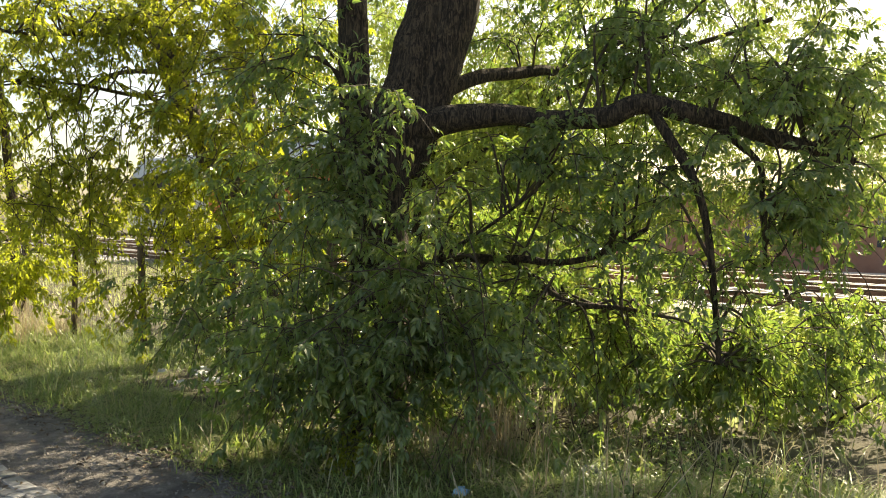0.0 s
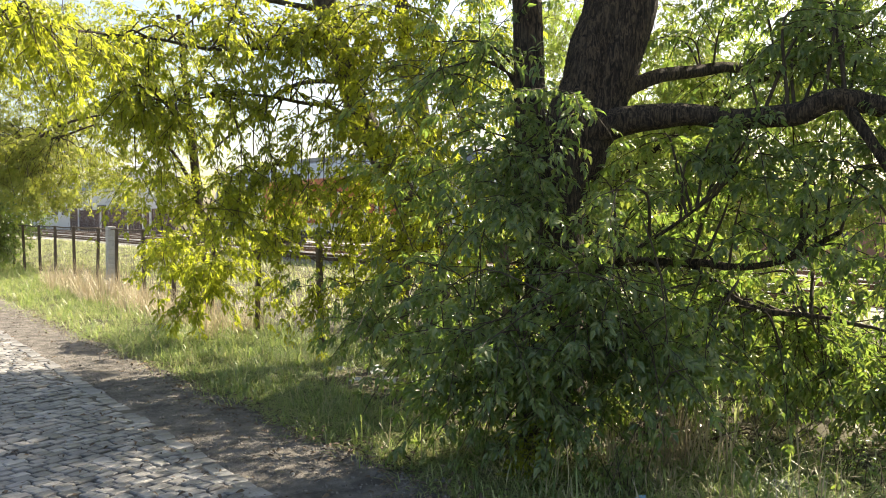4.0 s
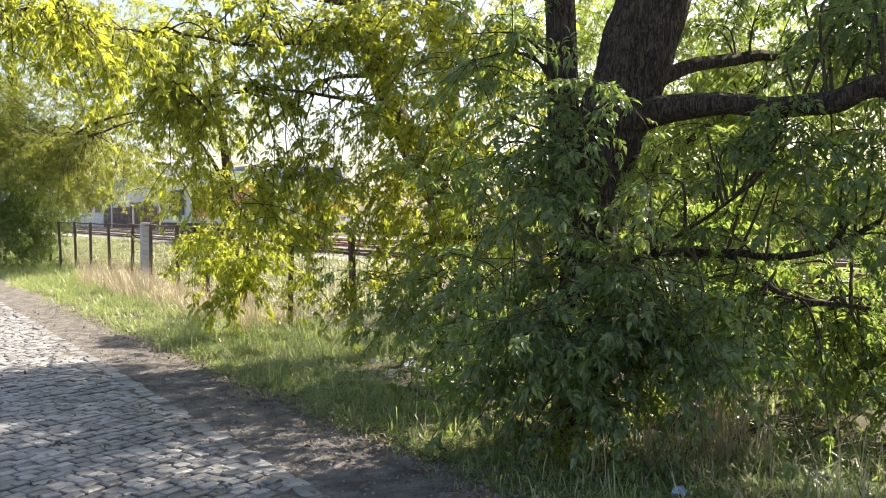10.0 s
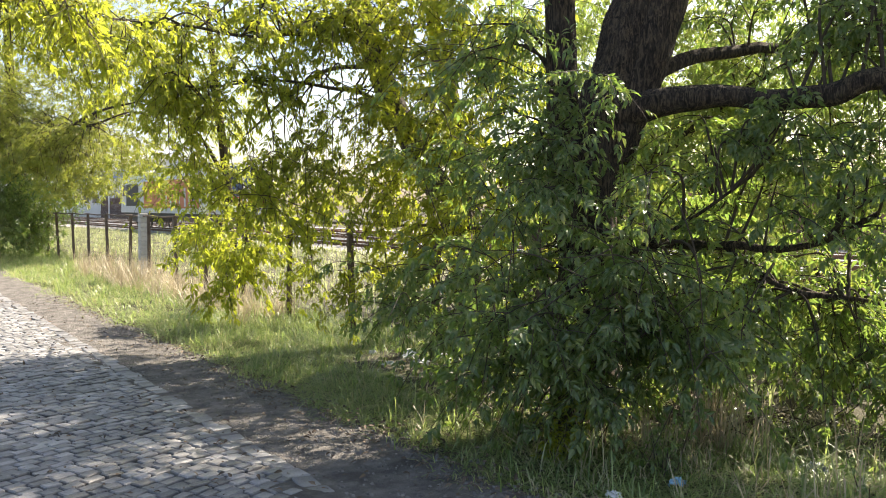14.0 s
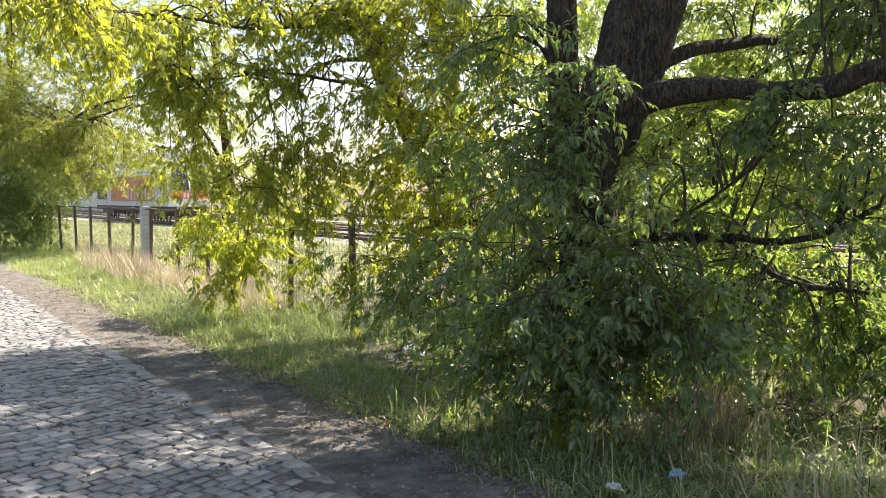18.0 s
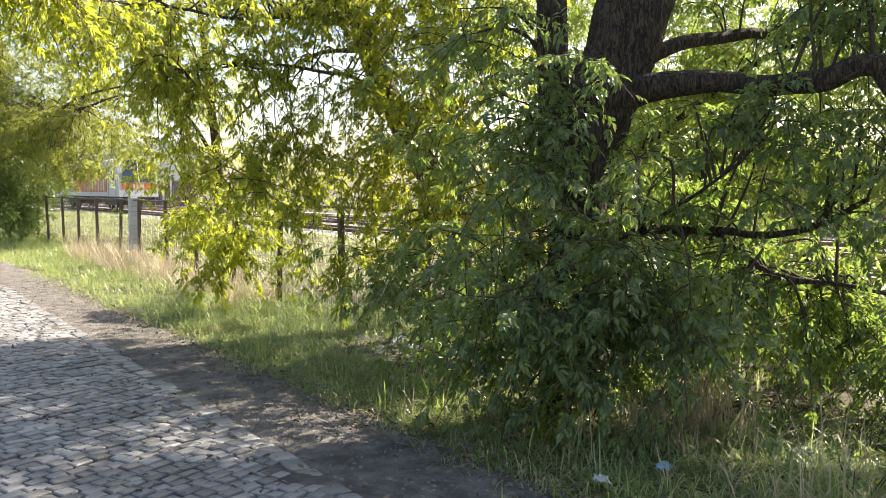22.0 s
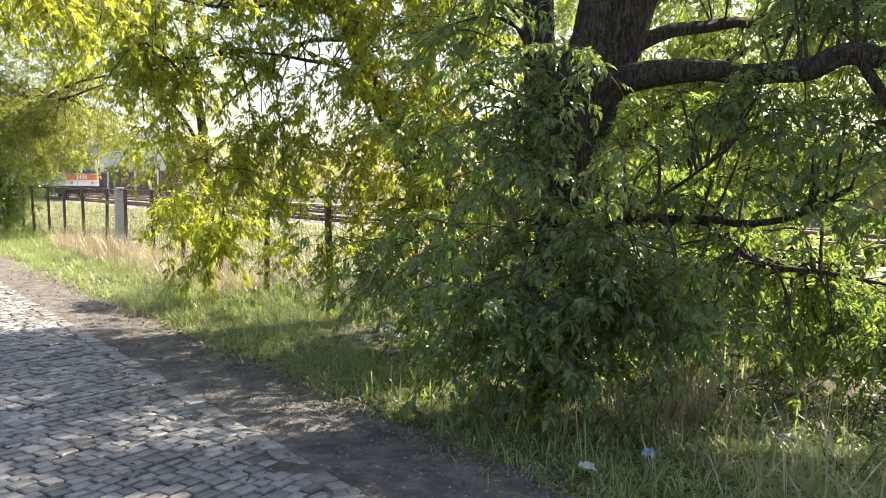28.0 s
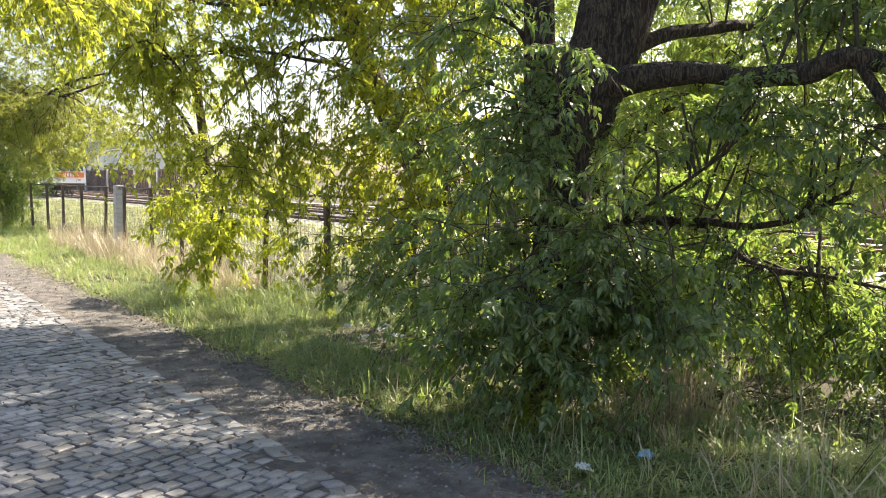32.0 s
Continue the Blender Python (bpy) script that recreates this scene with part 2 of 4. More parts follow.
def smooth_line(points, per=6):
    """A curve through points, resampled."""
    p = np.asarray(points, float)
    q = np.vstack([2 * p[0] - p[1], p, 2 * p[-1] - p[-2]])
    out = []
    for i in range(1, len(q) - 2):
        for s in np.arange(per) / per:
            a, b, c, d = q[i - 1], q[i], q[i + 1], q[i + 2]
            out.append(0.5 * (2 * b + (c - a) * s + (2 * a - 5 * b + 4 * c - d) * s * s + (3 * b - a - 3 * c + d) * s ** 3))
    return np.array(out + [p[-1]])


def tube(geo, line, r0, r1, sides=8, rng=None, rough=0.0, power=1.0):
    line = np.asarray(line, float)
    n = len(line)
    way = unit(np.gradient(line, axis=0))
    ref = np.eye(3)[np.argmin(np.abs(way).max(0))]
    a = unit(np.cross(way, ref))
    b = np.cross(way, a)
    ang = np.arange(sides) * 2 * np.pi / sides
    if isinstance(r0, list):
        prof = np.interp(np.linspace(0, 1, n), np.linspace(0, 1, len(r0)), r0)
    else:
        prof = r0 + (r1 - r0) * np.linspace(0, 1, n) ** power
    r = prof[:, None] * np.ones(sides)
    if rng is not None and rough:
        flute = sum(np.cos(k * ang + rng.uniform(0, 6)) * rng.uniform(0.3, 1) for k in (2, 3, 5))
        drift = np.sin(np.linspace(0, rng.uniform(4, 9), n) + rng.uniform(0, 6))
        r = r * (1 + rough * flute[None] + 0.6 * rough * drift[:, None] + rng.normal(0, rough * 0.25, (n, sides)))
    v = line[:, None] + r[..., None] * (np.cos(ang)[None, :, None] * a[:, None] + np.sin(ang)[None, :, None] * b[:, None])
    i = np.arange(n - 1)[:, None] * sides
    j = np.arange(sides)[None]
    k = (j + 1) % sides
    quads = np.stack([i + j, i + k, i + sides + k, i + sides + j], -1).reshape(-1, 4)
    geo.add(v, [quads])


def box(geo, lo, hi, bevel=0.0):
    """A box between two corners; bevel narrows its upper and lower rims."""
    (x0, y0, z0), (x1, y1, z1) = lo, hi
    if not bevel:
        v = [(x, y, z) for z in (z0, z1) for x, y in ((x0, y0), (x1, y0), (x1, y1), (x0, y1))]
        geo.add(v, [[(3, 2, 1, 0), (4, 5, 6, 7), (0, 1, 5, 4), (1, 2, 6, 5), (2, 3, 7, 6), (3, 0, 4, 7)]])
        return
    e = bevel
    v = []
    for z, d in ((z0, e), (z0 + e, 0), (z1 - e, 0), (z1, e)):
        v += [(x0 + d, y0 + d, z), (x1 - d, y0 + d, z), (x1 - d, y1 - d, z), (x0 + d, y1 - d, z)]
    f = [(3, 2, 1, 0), (12, 13, 14, 15)]
    for k in range(3):
        f += [(4 * k + j, 4 * k + (j + 1) % 4, 4 * k + 4 + (j + 1) % 4, 4 * k + 4 + j) for j in range(4)]
    geo.add(v, [f])


def boxed(name, lo, hi, material, parent=None, label="", bevel=0.0):
    g = Geo()
    box(g, lo, hi, bevel)
    return part(name, g, material, parent, label, smooth=False)


OCTAGON = np.array([(-1, -0.8), (-0.84, -1), (0.84, -1), (1, -0.8), (1, 0.8), (0.84, 1), (-0.84, 1), (-1, 0.8)])

# ---- leaves ----
LEAF_FINE = np.array([(0, 0, 0), (0.3, 0.5, 0.1), (0.3, 0, 0.0), (0.3, -0.5, 0.1), (0.66, 0.36, 0.0), (0.66, 0, -0.06), (0.66, -0.36, 0.0), (1.0, 0, -0.24)])
LEAF_PLAIN = np.array([(0, 0, 0), (0.42, 0.5, 0.06), (1.0, 0, -0.08), (0.42, -0.5, 0.06)])


def leaflets(geo, base, way, face, length, ratio=0.46, fine=True):
    """Pointed leaflets, folded along the midrib and curled at the tip when fine: base and direction, the side that faces up, and lengths."""
    shape = LEAF_FINE if fine else LEAF_PLAIN
    side = unit(np.cross(way, face))
    face = np.cross(side, way)
    m = len(base)
    v = (base[:, None] + way[:, None] * shape[None, :, :1] * length[:, None, None]
         + side[:, None] * shape[None, :, 1:2] * (length * ratio)[:, None, None] + face[:, None] * shape[None, :, 2:] * length[:, None, None])
    o = np.arange(m)[:, None] * len(shape)
    if fine:
        geo.add(v, [np.vstack([o + np.array(t) for t in ((0, 2, 1), (0, 3, 2), (4, 5, 7), (5, 6, 7))]), np.vstack([o + np.array(q) for q in ((1, 2, 5, 4), (2, 3, 6, 5))])])
    else:
        geo.add(v, [o + np.array([0, 2, 1]), o + np.array([0, 3, 2])])


def twigs(leaf_geo, wood_geo, rng, starts, ways, lengths, leaf, nodes=6, pairs=2, droop=0.55, wood=True, fine=True):
    """Drooping twigs with opposite compound leaves, all made at once."""
    n = len(starts)
    if not n:
        return
    ways = unit(ways)
    down = np.array([0, 0, -1.0])
    bend = rng.uniform(0.4, 1.3, n)[:, None] * droop
    spot = lambda s: starts + ways * (s * lengths)[:, None] + down * (bend * (s ** 2 * lengths)[:, None])
    if wood:
        line = np.stack([spot(np.full(n, s)) for s in (0.0, 0.35, 0.7, 1.0)], 1)
        a = unit(np.cross(ways, [0.31, 0.2, 0.93]))
        b = np.cross(ways, a)
        ring = np.array([(1, 0), (-0.5, 0.87), (-0.5, -0.87)])
        r = np.array([0.005, 0.004, 0.003, 0.0015])
        v = line[:, :, None] + r[None, :, None, None] * (ring[None, None, :, :1] * a[:, None, None] + ring[None, None, :, 1:] * b[:, None, None])
        q = np.array([(3 * i + j, 3 * i + (j + 1) % 3, 3 * i + 3 + (j + 1) % 3, 3 * i + 3 + j) for i in range(3) for j in range(3)])
        wood_geo.add(v, [(np.arange(n) * 12)[:, None, None] + q[None]])
    for k in range(nodes):
        s = np.clip((k + 0.6 + rng.uniform(-0.3, 0.3, n)) / nodes, 0, 1)
        p = spot(s)
        along = unit(ways + down * 2 * bend * s[:, None])
        across = unit(np.cross(along, down + rng.normal(0, 0.25, (n, 3))))
        if k % 2:
            across = unit(across + rng.normal(0, 0.5, (n, 3)))
        for sign in (1, -1):
            keep = rng.random(n) > 0.12
            q = p[keep]
            way = unit(across[keep] * sign * 0.9 + along[keep] * 0.65 + down * rng.uniform(0.1, 0.9, (len(q), 1)) + rng.normal(0, 0.25, q.shape))
            face = unit(-down + 0.75 * rng.normal(0, 1, q.shape))
            size = leaf * rng.uniform(0.6, 1.2, len(q))
            stem = size * rng.uniform(0.3, 0.7, len(q))
            side = unit(np.cross(way, face))
            end = q + way * (stem + size * 0.35 * pairs)[:, None]
            leaflets(leaf_geo, end, unit(way + down * rng.uniform(0.0, 0.7, (len(q), 1))), face, size * 1.1, 0.42, fine)
            for j in range(pairs):
                b = q + way * (stem + size * 0.35 * j)[:, None]
                for hand in (1, -1):
                    w = unit(way * 0.65 + side * hand * 0.8 + down * rng.uniform(-0.1, 0.7, (len(q), 1)) + rng.normal(0, 0.12, q.shape))
                    leaflets(leaf_geo, b, w, unit(face + rng.normal(0, 0.2, q.shape)), size * rng.uniform(0.75, 1.0, len(q)), 0.42, fine)


def crown(rng, leaf_geo, wood_geo, limbs, blobs, leaf, nodes=6, pairs=2, droop=0.55, thick=0.018, fine=True, reach=9.0):
    """Branches from the limbs into each region (centre, radii, branches, twigs a branch), with twigs along them."""
    pool = np.vstack([l for l in limbs])
    for centre, radii, count, per in blobs:
        centre, radii = np.array(centre, float), np.array(radii, float)
        for _ in range(count):
            d = unit(rng.normal(0, 1, 3)) * rng.uniform(0.02, 1.0) ** 0.36
            end = centre + d * radii
            root = pool[np.argmin(np.linalg.norm(pool - (centre * 0.55 + end * 0.45 - [0, 0, 0.3]), axis=1) + rng.uniform(0, 0.9, len(pool)))]
            gap = np.linalg.norm(end - root)
            stout = min(thick, 0.006 + 0.01 * gap)
            if gap > reach:
                stout = 0.005
                root, gap = end + reach * unit((root - end) / gap + rng.normal(0, 0.55, 3)), reach
            mid = (root + end) / 2 + np.array([0, 0, 0.18 * gap]) + rng.normal(0, 0.08 * gap, 3)
            line = smooth_line([root, mid, end], 4)
            tube(wood_geo, line, [0.003, stout, stout * 0.8, 0.003] if stout == 0.005 else stout, 0.004, 5 if fine else 4)
            near = line[np.linalg.norm((line - centre) / radii, axis=1) < 1.15]
            if len(near) < 2:
                near = line[-2:]
            at = rng.random(per) ** 0.7 * (len(near) - 1)
            lo = np.minimum(at.astype(int), len(near) - 2)
            fr = (at - lo)[:, None]
            p = near[lo] * (1 - fr) + near[lo + 1] * fr
            way = unit(end - mid) * 0.5 + unit(rng.normal(0, 1, (per, 3)) * [1, 1, 0.6])
            twigs(leaf_geo, wood_geo, rng, p, way, rng.uniform(0.26, 0.68, per) * (leaf / 0.062) ** 0.5, leaf, nodes, pairs, droop, fine, fine)


def ridged(geo, line, radii, rng, sides=44):
    """A stem with furrowed bark: ridges that wander along it."""
    per = np.linspace(0, 1, len(line))
    fine = np.linspace(0, 1, len(line) * 3)
    line = np.stack([np.interp(fine, per, line[:, k]) for k in range(3)], -1)
    prof = np.interp(fine, np.linspace(0, 1, len(radii)), radii)
    way = unit(np.gradient(line, axis=0))
    ref = np.eye(3)[np.argmin(np.abs(way).max(0))]
    a = unit(np.cross(way, ref))
    b = np.cross(way, a)
    ang = np.arange(sides) * 2 * np.pi / sides
    s = np.arange(len(line))[:, None]
    wave = sum(np.sin(k * ang[None] + rng.uniform(0, 6) + 0.9 * np.sin(s * f + rng.uniform(0, 6))) * w for k, f, w in ((2, 0.05, 0.03), (3, 0.08, 0.02), (11, 0.21, 0.014), (17, 0.33, 0.012)))
    r = prof[:, None] * (1 + wave + rng.normal(0, 0.009, (len(line), sides)))
    v = line[:, None] + r[..., None] * (np.cos(ang)[None, :, None] * a[:, None] + np.sin(ang)[None, :, None] * b[:, None])
    i = np.arange(len(line) - 1)[:, None] * sides
    j = np.arange(sides)[None]
    k = (j + 1) % sides
    geo.add(v, [np.stack([i + j, i + k, i + sides + k, i + sides + j], -1).reshape(-1, 4)])


def grow(name, label, limbs, blobs, seed, leaf=0.075, nodes=6, pairs=2, leaf_mat=None, droop=0.55, category="tree", sides=20, thick=0.018, reach=9.0, fine=True, high=(), bark_mat=None):
    """A tree: limbs are (points, thick end, thin end), the first one the trunk."""
    rng = np.random.default_rng(seed)
    root = thing(name, limbs[0][0][0])
    base = np.array(limbs[0][0][0])
    lines = []
    for k, (pts, r0, r1) in enumerate(limbs):
        line = smooth_line(pts, 8) - base
        line += 0.008 * np.sin(np.arange(len(line))[:, None] * 0.55 + rng.uniform(0, 6, 3))
        g = Geo()
        if isinstance(r0, list):
            ridged(g, line, r0, rng)
        else:
            tube(g, line, r0, r1, sides if r0 > 0.05 else 6, rng, 0.05)
        part("trunk" if k == 0 else "limb", g, bark_mat or M_BARK, root)
        lines.append(line)
    lg, wg = Geo(), Geo()
    crown(rng, lg, wg, lines, [(np.array(c) - base, r, n, m) for c, r, n, m in blobs], leaf, nodes, pairs, droop, thick, fine, reach)
    # high: tufts above the view, added only for the shade they throw
    crown(rng, lg, wg, lines, [(np.array(c) - base, r, n, m) for c, r, n, m in high], 0.12, 5, pairs, droop, thick, False, 1.5)
    part("twig_wood", wg, M_TWIG, root)["kind"] = "stuff"
    part("crown", lg, leaf_mat or M_LEAF, root, smooth=False)["kind"] = "stuff"
    return tagged(root, label, category)


def shade_clumps(seed, centre, radii, count):
    """Scattered unseen tufts of foliage above the view, added to cast dappled shade, with gaps of sky between them."""
    rng = np.random.default_rng(seed)
    return [(np.array(centre) + unit(rng.normal(0, 1, 3)) * rng.random() ** 0.4 * np.array(radii), (0.42, 0.42, 0.3), 3, 9) for _ in range(count)]


# ---- ground, road ----
def sheet(name, xs, ys, height, material, label="", kind="structure"):
    g = Geo()
    X, Y = np.meshgrid(xs, ys, indexing="ij")
    Z = height(X, Y)
    n, m = X.shape
    i = np.arange(n - 1)[:, None] * m
    j = np.arange(m - 1)[None]
    g.add(np.stack([X, Y, Z], -1), [np.stack([i + j, i + m + j, i + m + j + 1, i + j + 1], -1).reshape(-1, 4)])
    return tagged(part(name, g, material), label, "", "", kind)


def lumps(X, Y, amp, size):
    return amp * (np.sin(X / size * 1.7 + 1.3 * np.sin(Y / size)) * np.sin(Y / size * 1.3 + 0.7) + 0.5 * np.sin(X / size * 3.9 + Y / size * 2.7))


FENCE_X, EDGE_X, VERGE_X = 5.2, 2.32, 3.08


def ground_height(X, Y):
    bank = np.clip((X - VERGE_X) / 0.8, 0, 1)
    dip = 0.33 * np.clip((X - 14.5) / 2.0, 0, 1)
    return -0.03 - dip + bank * (0.05 + lumps(X, Y, 0.02, 0.5)) * (np.abs(X) < 60)


far = np.array([-900.0, -300, -120, -50, -25])
sheet("ground", np.r_[far, np.arange(-10, 2, 1.0), np.arange(2, 8, 0.12), np.arange(8, 40, 1.0), [50, 70, 120, 300, 900]],
      np.r_[far, np.arange(-12, 0, 1.0), np.arange(0, 16, 0.15), np.arange(16, 60, 1.0), [70, 100, 150, 300, 900]], ground_height, M_SOIL,
      "meadow soil with short worn grass reaching the horizon")
sheet("road", np.linspace(-5.0, EDGE_X, 16), np.arange(-15, 90, 0.5), lambda X, Y: -0.011 + 0.03 * (1 - ((X + 1.4) / 3.7) ** 2), M_JOINT,
      "earth-filled bed of a cobbled street")
sheet("dirt_shoulder", np.arange(EDGE_X - 0.34, VERGE_X + 0.31, 0.06), np.arange(-10, 80, 0.12),
      lambda X, Y: 0.008 + lumps(X, Y, 0.008, 0.35) - 0.05 * np.clip((X - VERGE_X) / 0.3, 0, 1), M_DIRT, "trodden grey-brown dirt strip beside the cobbles")


# ---- trees ----
TRUNK = [(4.56, 4.89, -0.05), (4.59, 4.87, 0.85), (4.60, 4.87, 1.4), (4.66, 4.85, 2.1), (4.78, 4.8, 2.5), (4.88, 4.76, 2.85), (4.99, 4.72, 3.3), (5.22, 4.78, 4.2), (5.62, 4.87, 5.6)]
LOBE = [(4.72, 4.72, 2.0), (4.84, 4.65, 2.45), (4.96, 4.60, 2.85), (5.08, 4.55, 3.3), (5.30, 4.65, 4.2), (5.70, 4.78, 5.6)]
STEM = [(4.60, 4.98, 1.1), (4.58, 5.11, 1.96), (4.59, 5.17, 2.8), (4.61, 5.22, 3.3), (4.65, 5.32, 4.0), (4.7, 5.52, 5.4)]
BOUGH = [(4.70, 4.76, 2.30), (4.93, 4.34, 2.42), (5.15, 4.02, 2.42), (5.39, 3.74, 2.39), (5.56, 3.51, 2.42), (5.74, 3.26, 2.5), (6.05, 2.94, 2.4), (6.41, 2.58, 2.26), (6.8, 2.2, 2.1)]
LOW_LEAVES = [
    ((3.75, 4.43, 0.81), (0.59, 0.59, 0.49), 16, 4),
    ((4.05, 4.02, 0.96), (0.54, 0.54, 0.39), 12, 4),
    ((4.33, 3.87, 0.83), (0.45, 0.45, 0.35), 10, 4),
    ((3.83, 4.88, 1.07), (0.54, 0.54, 0.54), 9, 4),
    ((3.93, 4.40, 0.55), (0.49, 0.49, 0.19), 8, 4),
    ((4.62, 3.84, 0.96), (0.38, 0.38, 0.43), 7, 4),
    ((3.76, 4.93, 0.67), (0.32, 0.32, 0.32), 6, 4),
    ((4.21, 6.33, 0.94), (0.59, 0.59, 0.45), 9, 4),
    ((4.27, 7.00, 0.94), (0.54, 0.54, 0.38), 5, 4),
    ((4.80, 6.65, 0.51), (0.45, 0.45, 0.22), 6, 4),
    ((4.54, 7.78, 0.67), (0.43, 0.43, 0.24), 5, 4),
    ((5.33, 5.14, 0.27), (0.86, 0.86, 0.24), 9, 4),
    ((5.25, 4.01, 0.90), (0.54, 0.54, 0.38), 11, 4),
    ((5.82, 3.90, 0.71), (0.65, 0.65, 0.30), 11, 4),
    ((6.23, 3.62, 0.71), (0.54, 0.54, 0.38), 10, 4),
    ((6.32, 3.86, 1.33), (0.43, 0.43, 0.22), 3, 4),
    ((6.26, 4.67, 0.29), (0.86, 0.86, 0.22), 8, 4),
    ((6.38, 3.36, 0.52), (0.59, 0.59, 0.32), 10, 4),
    ((6.32, 3.02, 0.66), (0.54, 0.54, 0.32), 8, 4),
    ((6.53, 2.55, 0.66), (0.59, 0.59, 0.32), 10, 4),
    ((6.89, 2.12, 0.76), (0.54, 0.54, 0.43), 10, 4)]
MID_LEAVES = [
    ((3.90, 4.43, 1.93), (0.22, 0.22, 0.43), 2, 4),
    ((4.23, 4.12, 1.82), (0.19, 0.19, 0.43), 2, 4),
    ((4.01, 3.92, 1.28), (0.32, 0.32, 0.16), 3, 4),
    ((3.89, 4.97, 2.20), (0.45, 0.45, 0.54), 6, 4),
    ((3.95, 4.79, 1.59), (0.43, 0.43, 0.43), 6, 4),
    ((4.02, 5.49, 2.72), (0.49, 0.49, 0.43), 7, 4),
    ((4.37, 6.22, 1.87), (0.54, 0.54, 0.54), 7, 4),
    ((4.01, 4.74, 2.38), (0.27, 0.27, 0.32), 3, 4),
    ((4.06, 4.15, 2.40), (0.15, 0.15, 0.32), 2, 4),
    ((4.92, 4.41, 1.55), (0.43, 0.43, 0.54), 6, 4),
    ((5.37, 4.18, 1.84), (0.54, 0.54, 0.43), 6, 4),
    ((5.30, 3.94, 2.31), (0.43, 0.43, 0.19), 4, 4),
    ((5.60, 3.87, 2.12), (0.49, 0.49, 0.32), 5, 4),
    ((5.60, 3.51, 1.75), (0.54, 0.54, 0.43), 6, 4),
    ((5.74, 3.28, 1.97), (0.38, 0.38, 0.43), 4, 4),
    ((5.87, 3.04, 1.71), (0.43, 0.43, 0.65), 5, 4),
    ((5.98, 2.81, 1.81), (0.43, 0.43, 0.54), 4, 4),
    ((5.93, 2.43, 1.56), (0.32, 0.32, 0.86), 5, 4),
    ((6.00, 2.25, 1.90), (0.43, 0.43, 0.54), 5, 4),
    ((6.52, 1.98, 1.94), (0.49, 0.49, 0.81), 10, 4)]
TOP_LEAVES = [
    ((5.92, 4.62, 3.18), (0.54, 0.54, 0.32), 3, 4),
    ((5.80, 3.93, 2.96), (0.65, 0.65, 0.38), 6, 4),
    ((6.04, 3.55, 2.96), (0.54, 0.54, 0.43), 5, 4),
    ((6.30, 3.29, 2.90), (0.65, 0.65, 0.43), 6, 4),
    ((6.48, 2.92, 2.86), (0.65, 0.65, 0.43), 6, 4),
    ((6.74, 2.56, 2.90), (0.65, 0.65, 0.49), 6, 4),
    ((6.94, 2.28, 2.88), (0.54, 0.54, 0.49), 6, 4),
    ((4.91, 4.90, 3.90), (1.60, 1.60, 0.40), 8, 4),
    ((6.41, 3.54, 3.80), (1.26, 1.26, 0.46), 14, 4)]
# Unseen tufts added overhead to shade the near road and the right-hand verge.
SHADE_LEAVES = shade_clumps(51, (6.9, 5.6, 6.2), (2.0, 2.2, 0.9), 4) + shade_clumps(52, (8.4, 3.0, 5.4), (1.3, 1.7, 0.7), 13)
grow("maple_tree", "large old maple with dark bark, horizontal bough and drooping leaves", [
    (TRUNK, [0.27, 0.23, 0.22, 0.215, 0.23, 0.215, 0.2, 0.18, 0.15], 0.14), (LOBE, [0.12, 0.16, 0.17, 0.165, 0.14, 0.12], 0.12), (STEM, [0.13, 0.125, 0.12, 0.11, 0.1], 0.1), (BOUGH, [0.14, 0.1, 0.075, 0.075, 0.08, 0.075, 0.07, 0.06, 0.04], 0.04),
    ([(4.92, 4.66, 2.6), (5.46, 4.53, 2.81), (5.95, 4.44, 2.89), (6.27, 4.35, 2.95), (6.54, 4.29, 3.11), (6.8, 4.15, 3.22), (7.15, 3.9, 3.3)], 0.062, 0.012),
    ([(4.66, 4.8, 1.2), (4.91, 4.42, 1.37), (5.21, 4.1, 1.37), (5.31, 3.79, 1.36), (5.48, 3.56, 1.39), (5.8, 3.3, 1.6)], 0.045, 0.02),
    ([(5.21, 4.1, 1.37), (5.41, 3.72, 1.07), (5.58, 3.49, 1.04), (5.77, 3.25, 0.99)], 0.03, 0.015),
    ([(4.8, 4.5, 1.35), (5.02, 4.1, 1.64), (5.2, 3.86, 1.87)], 0.02, 0.008),
    ([(5.74, 3.26, 2.5), (5.76, 3.0, 2.1), (5.78, 2.87, 1.84), (5.78, 2.76, 1.3), (5.82, 2.73, 0.69)], 0.045, 0.02),
    ([(6.05, 2.94, 2.4), (6.17, 2.65, 2.1), (6.15, 2.58, 1.8), (6.1, 2.54, 1.3)], 0.03, 0.015),
    ([(4.65, 5.3, 3.9), (4.0, 5.5, 4.6), (2.6, 5.6, 5.2), (1.2, 5.5, 5.4)], 0.07, 0.03),
    ([(5.38, 4.7, 4.2), (5.0, 3.4, 5.0), (4.4, 1.8, 5.6)], 0.08, 0.03),
    ([(5.79, 4.79, 5.6), (6.4, 5.2, 7.0), (6.8, 5.4, 8.0)], 0.14, 0.05)], LOW_LEAVES + MID_LEAVES + TOP_LEAVES, 11, leaf=0.066, droop=0.5, reach=1.0, high=SHADE_LEAVES)

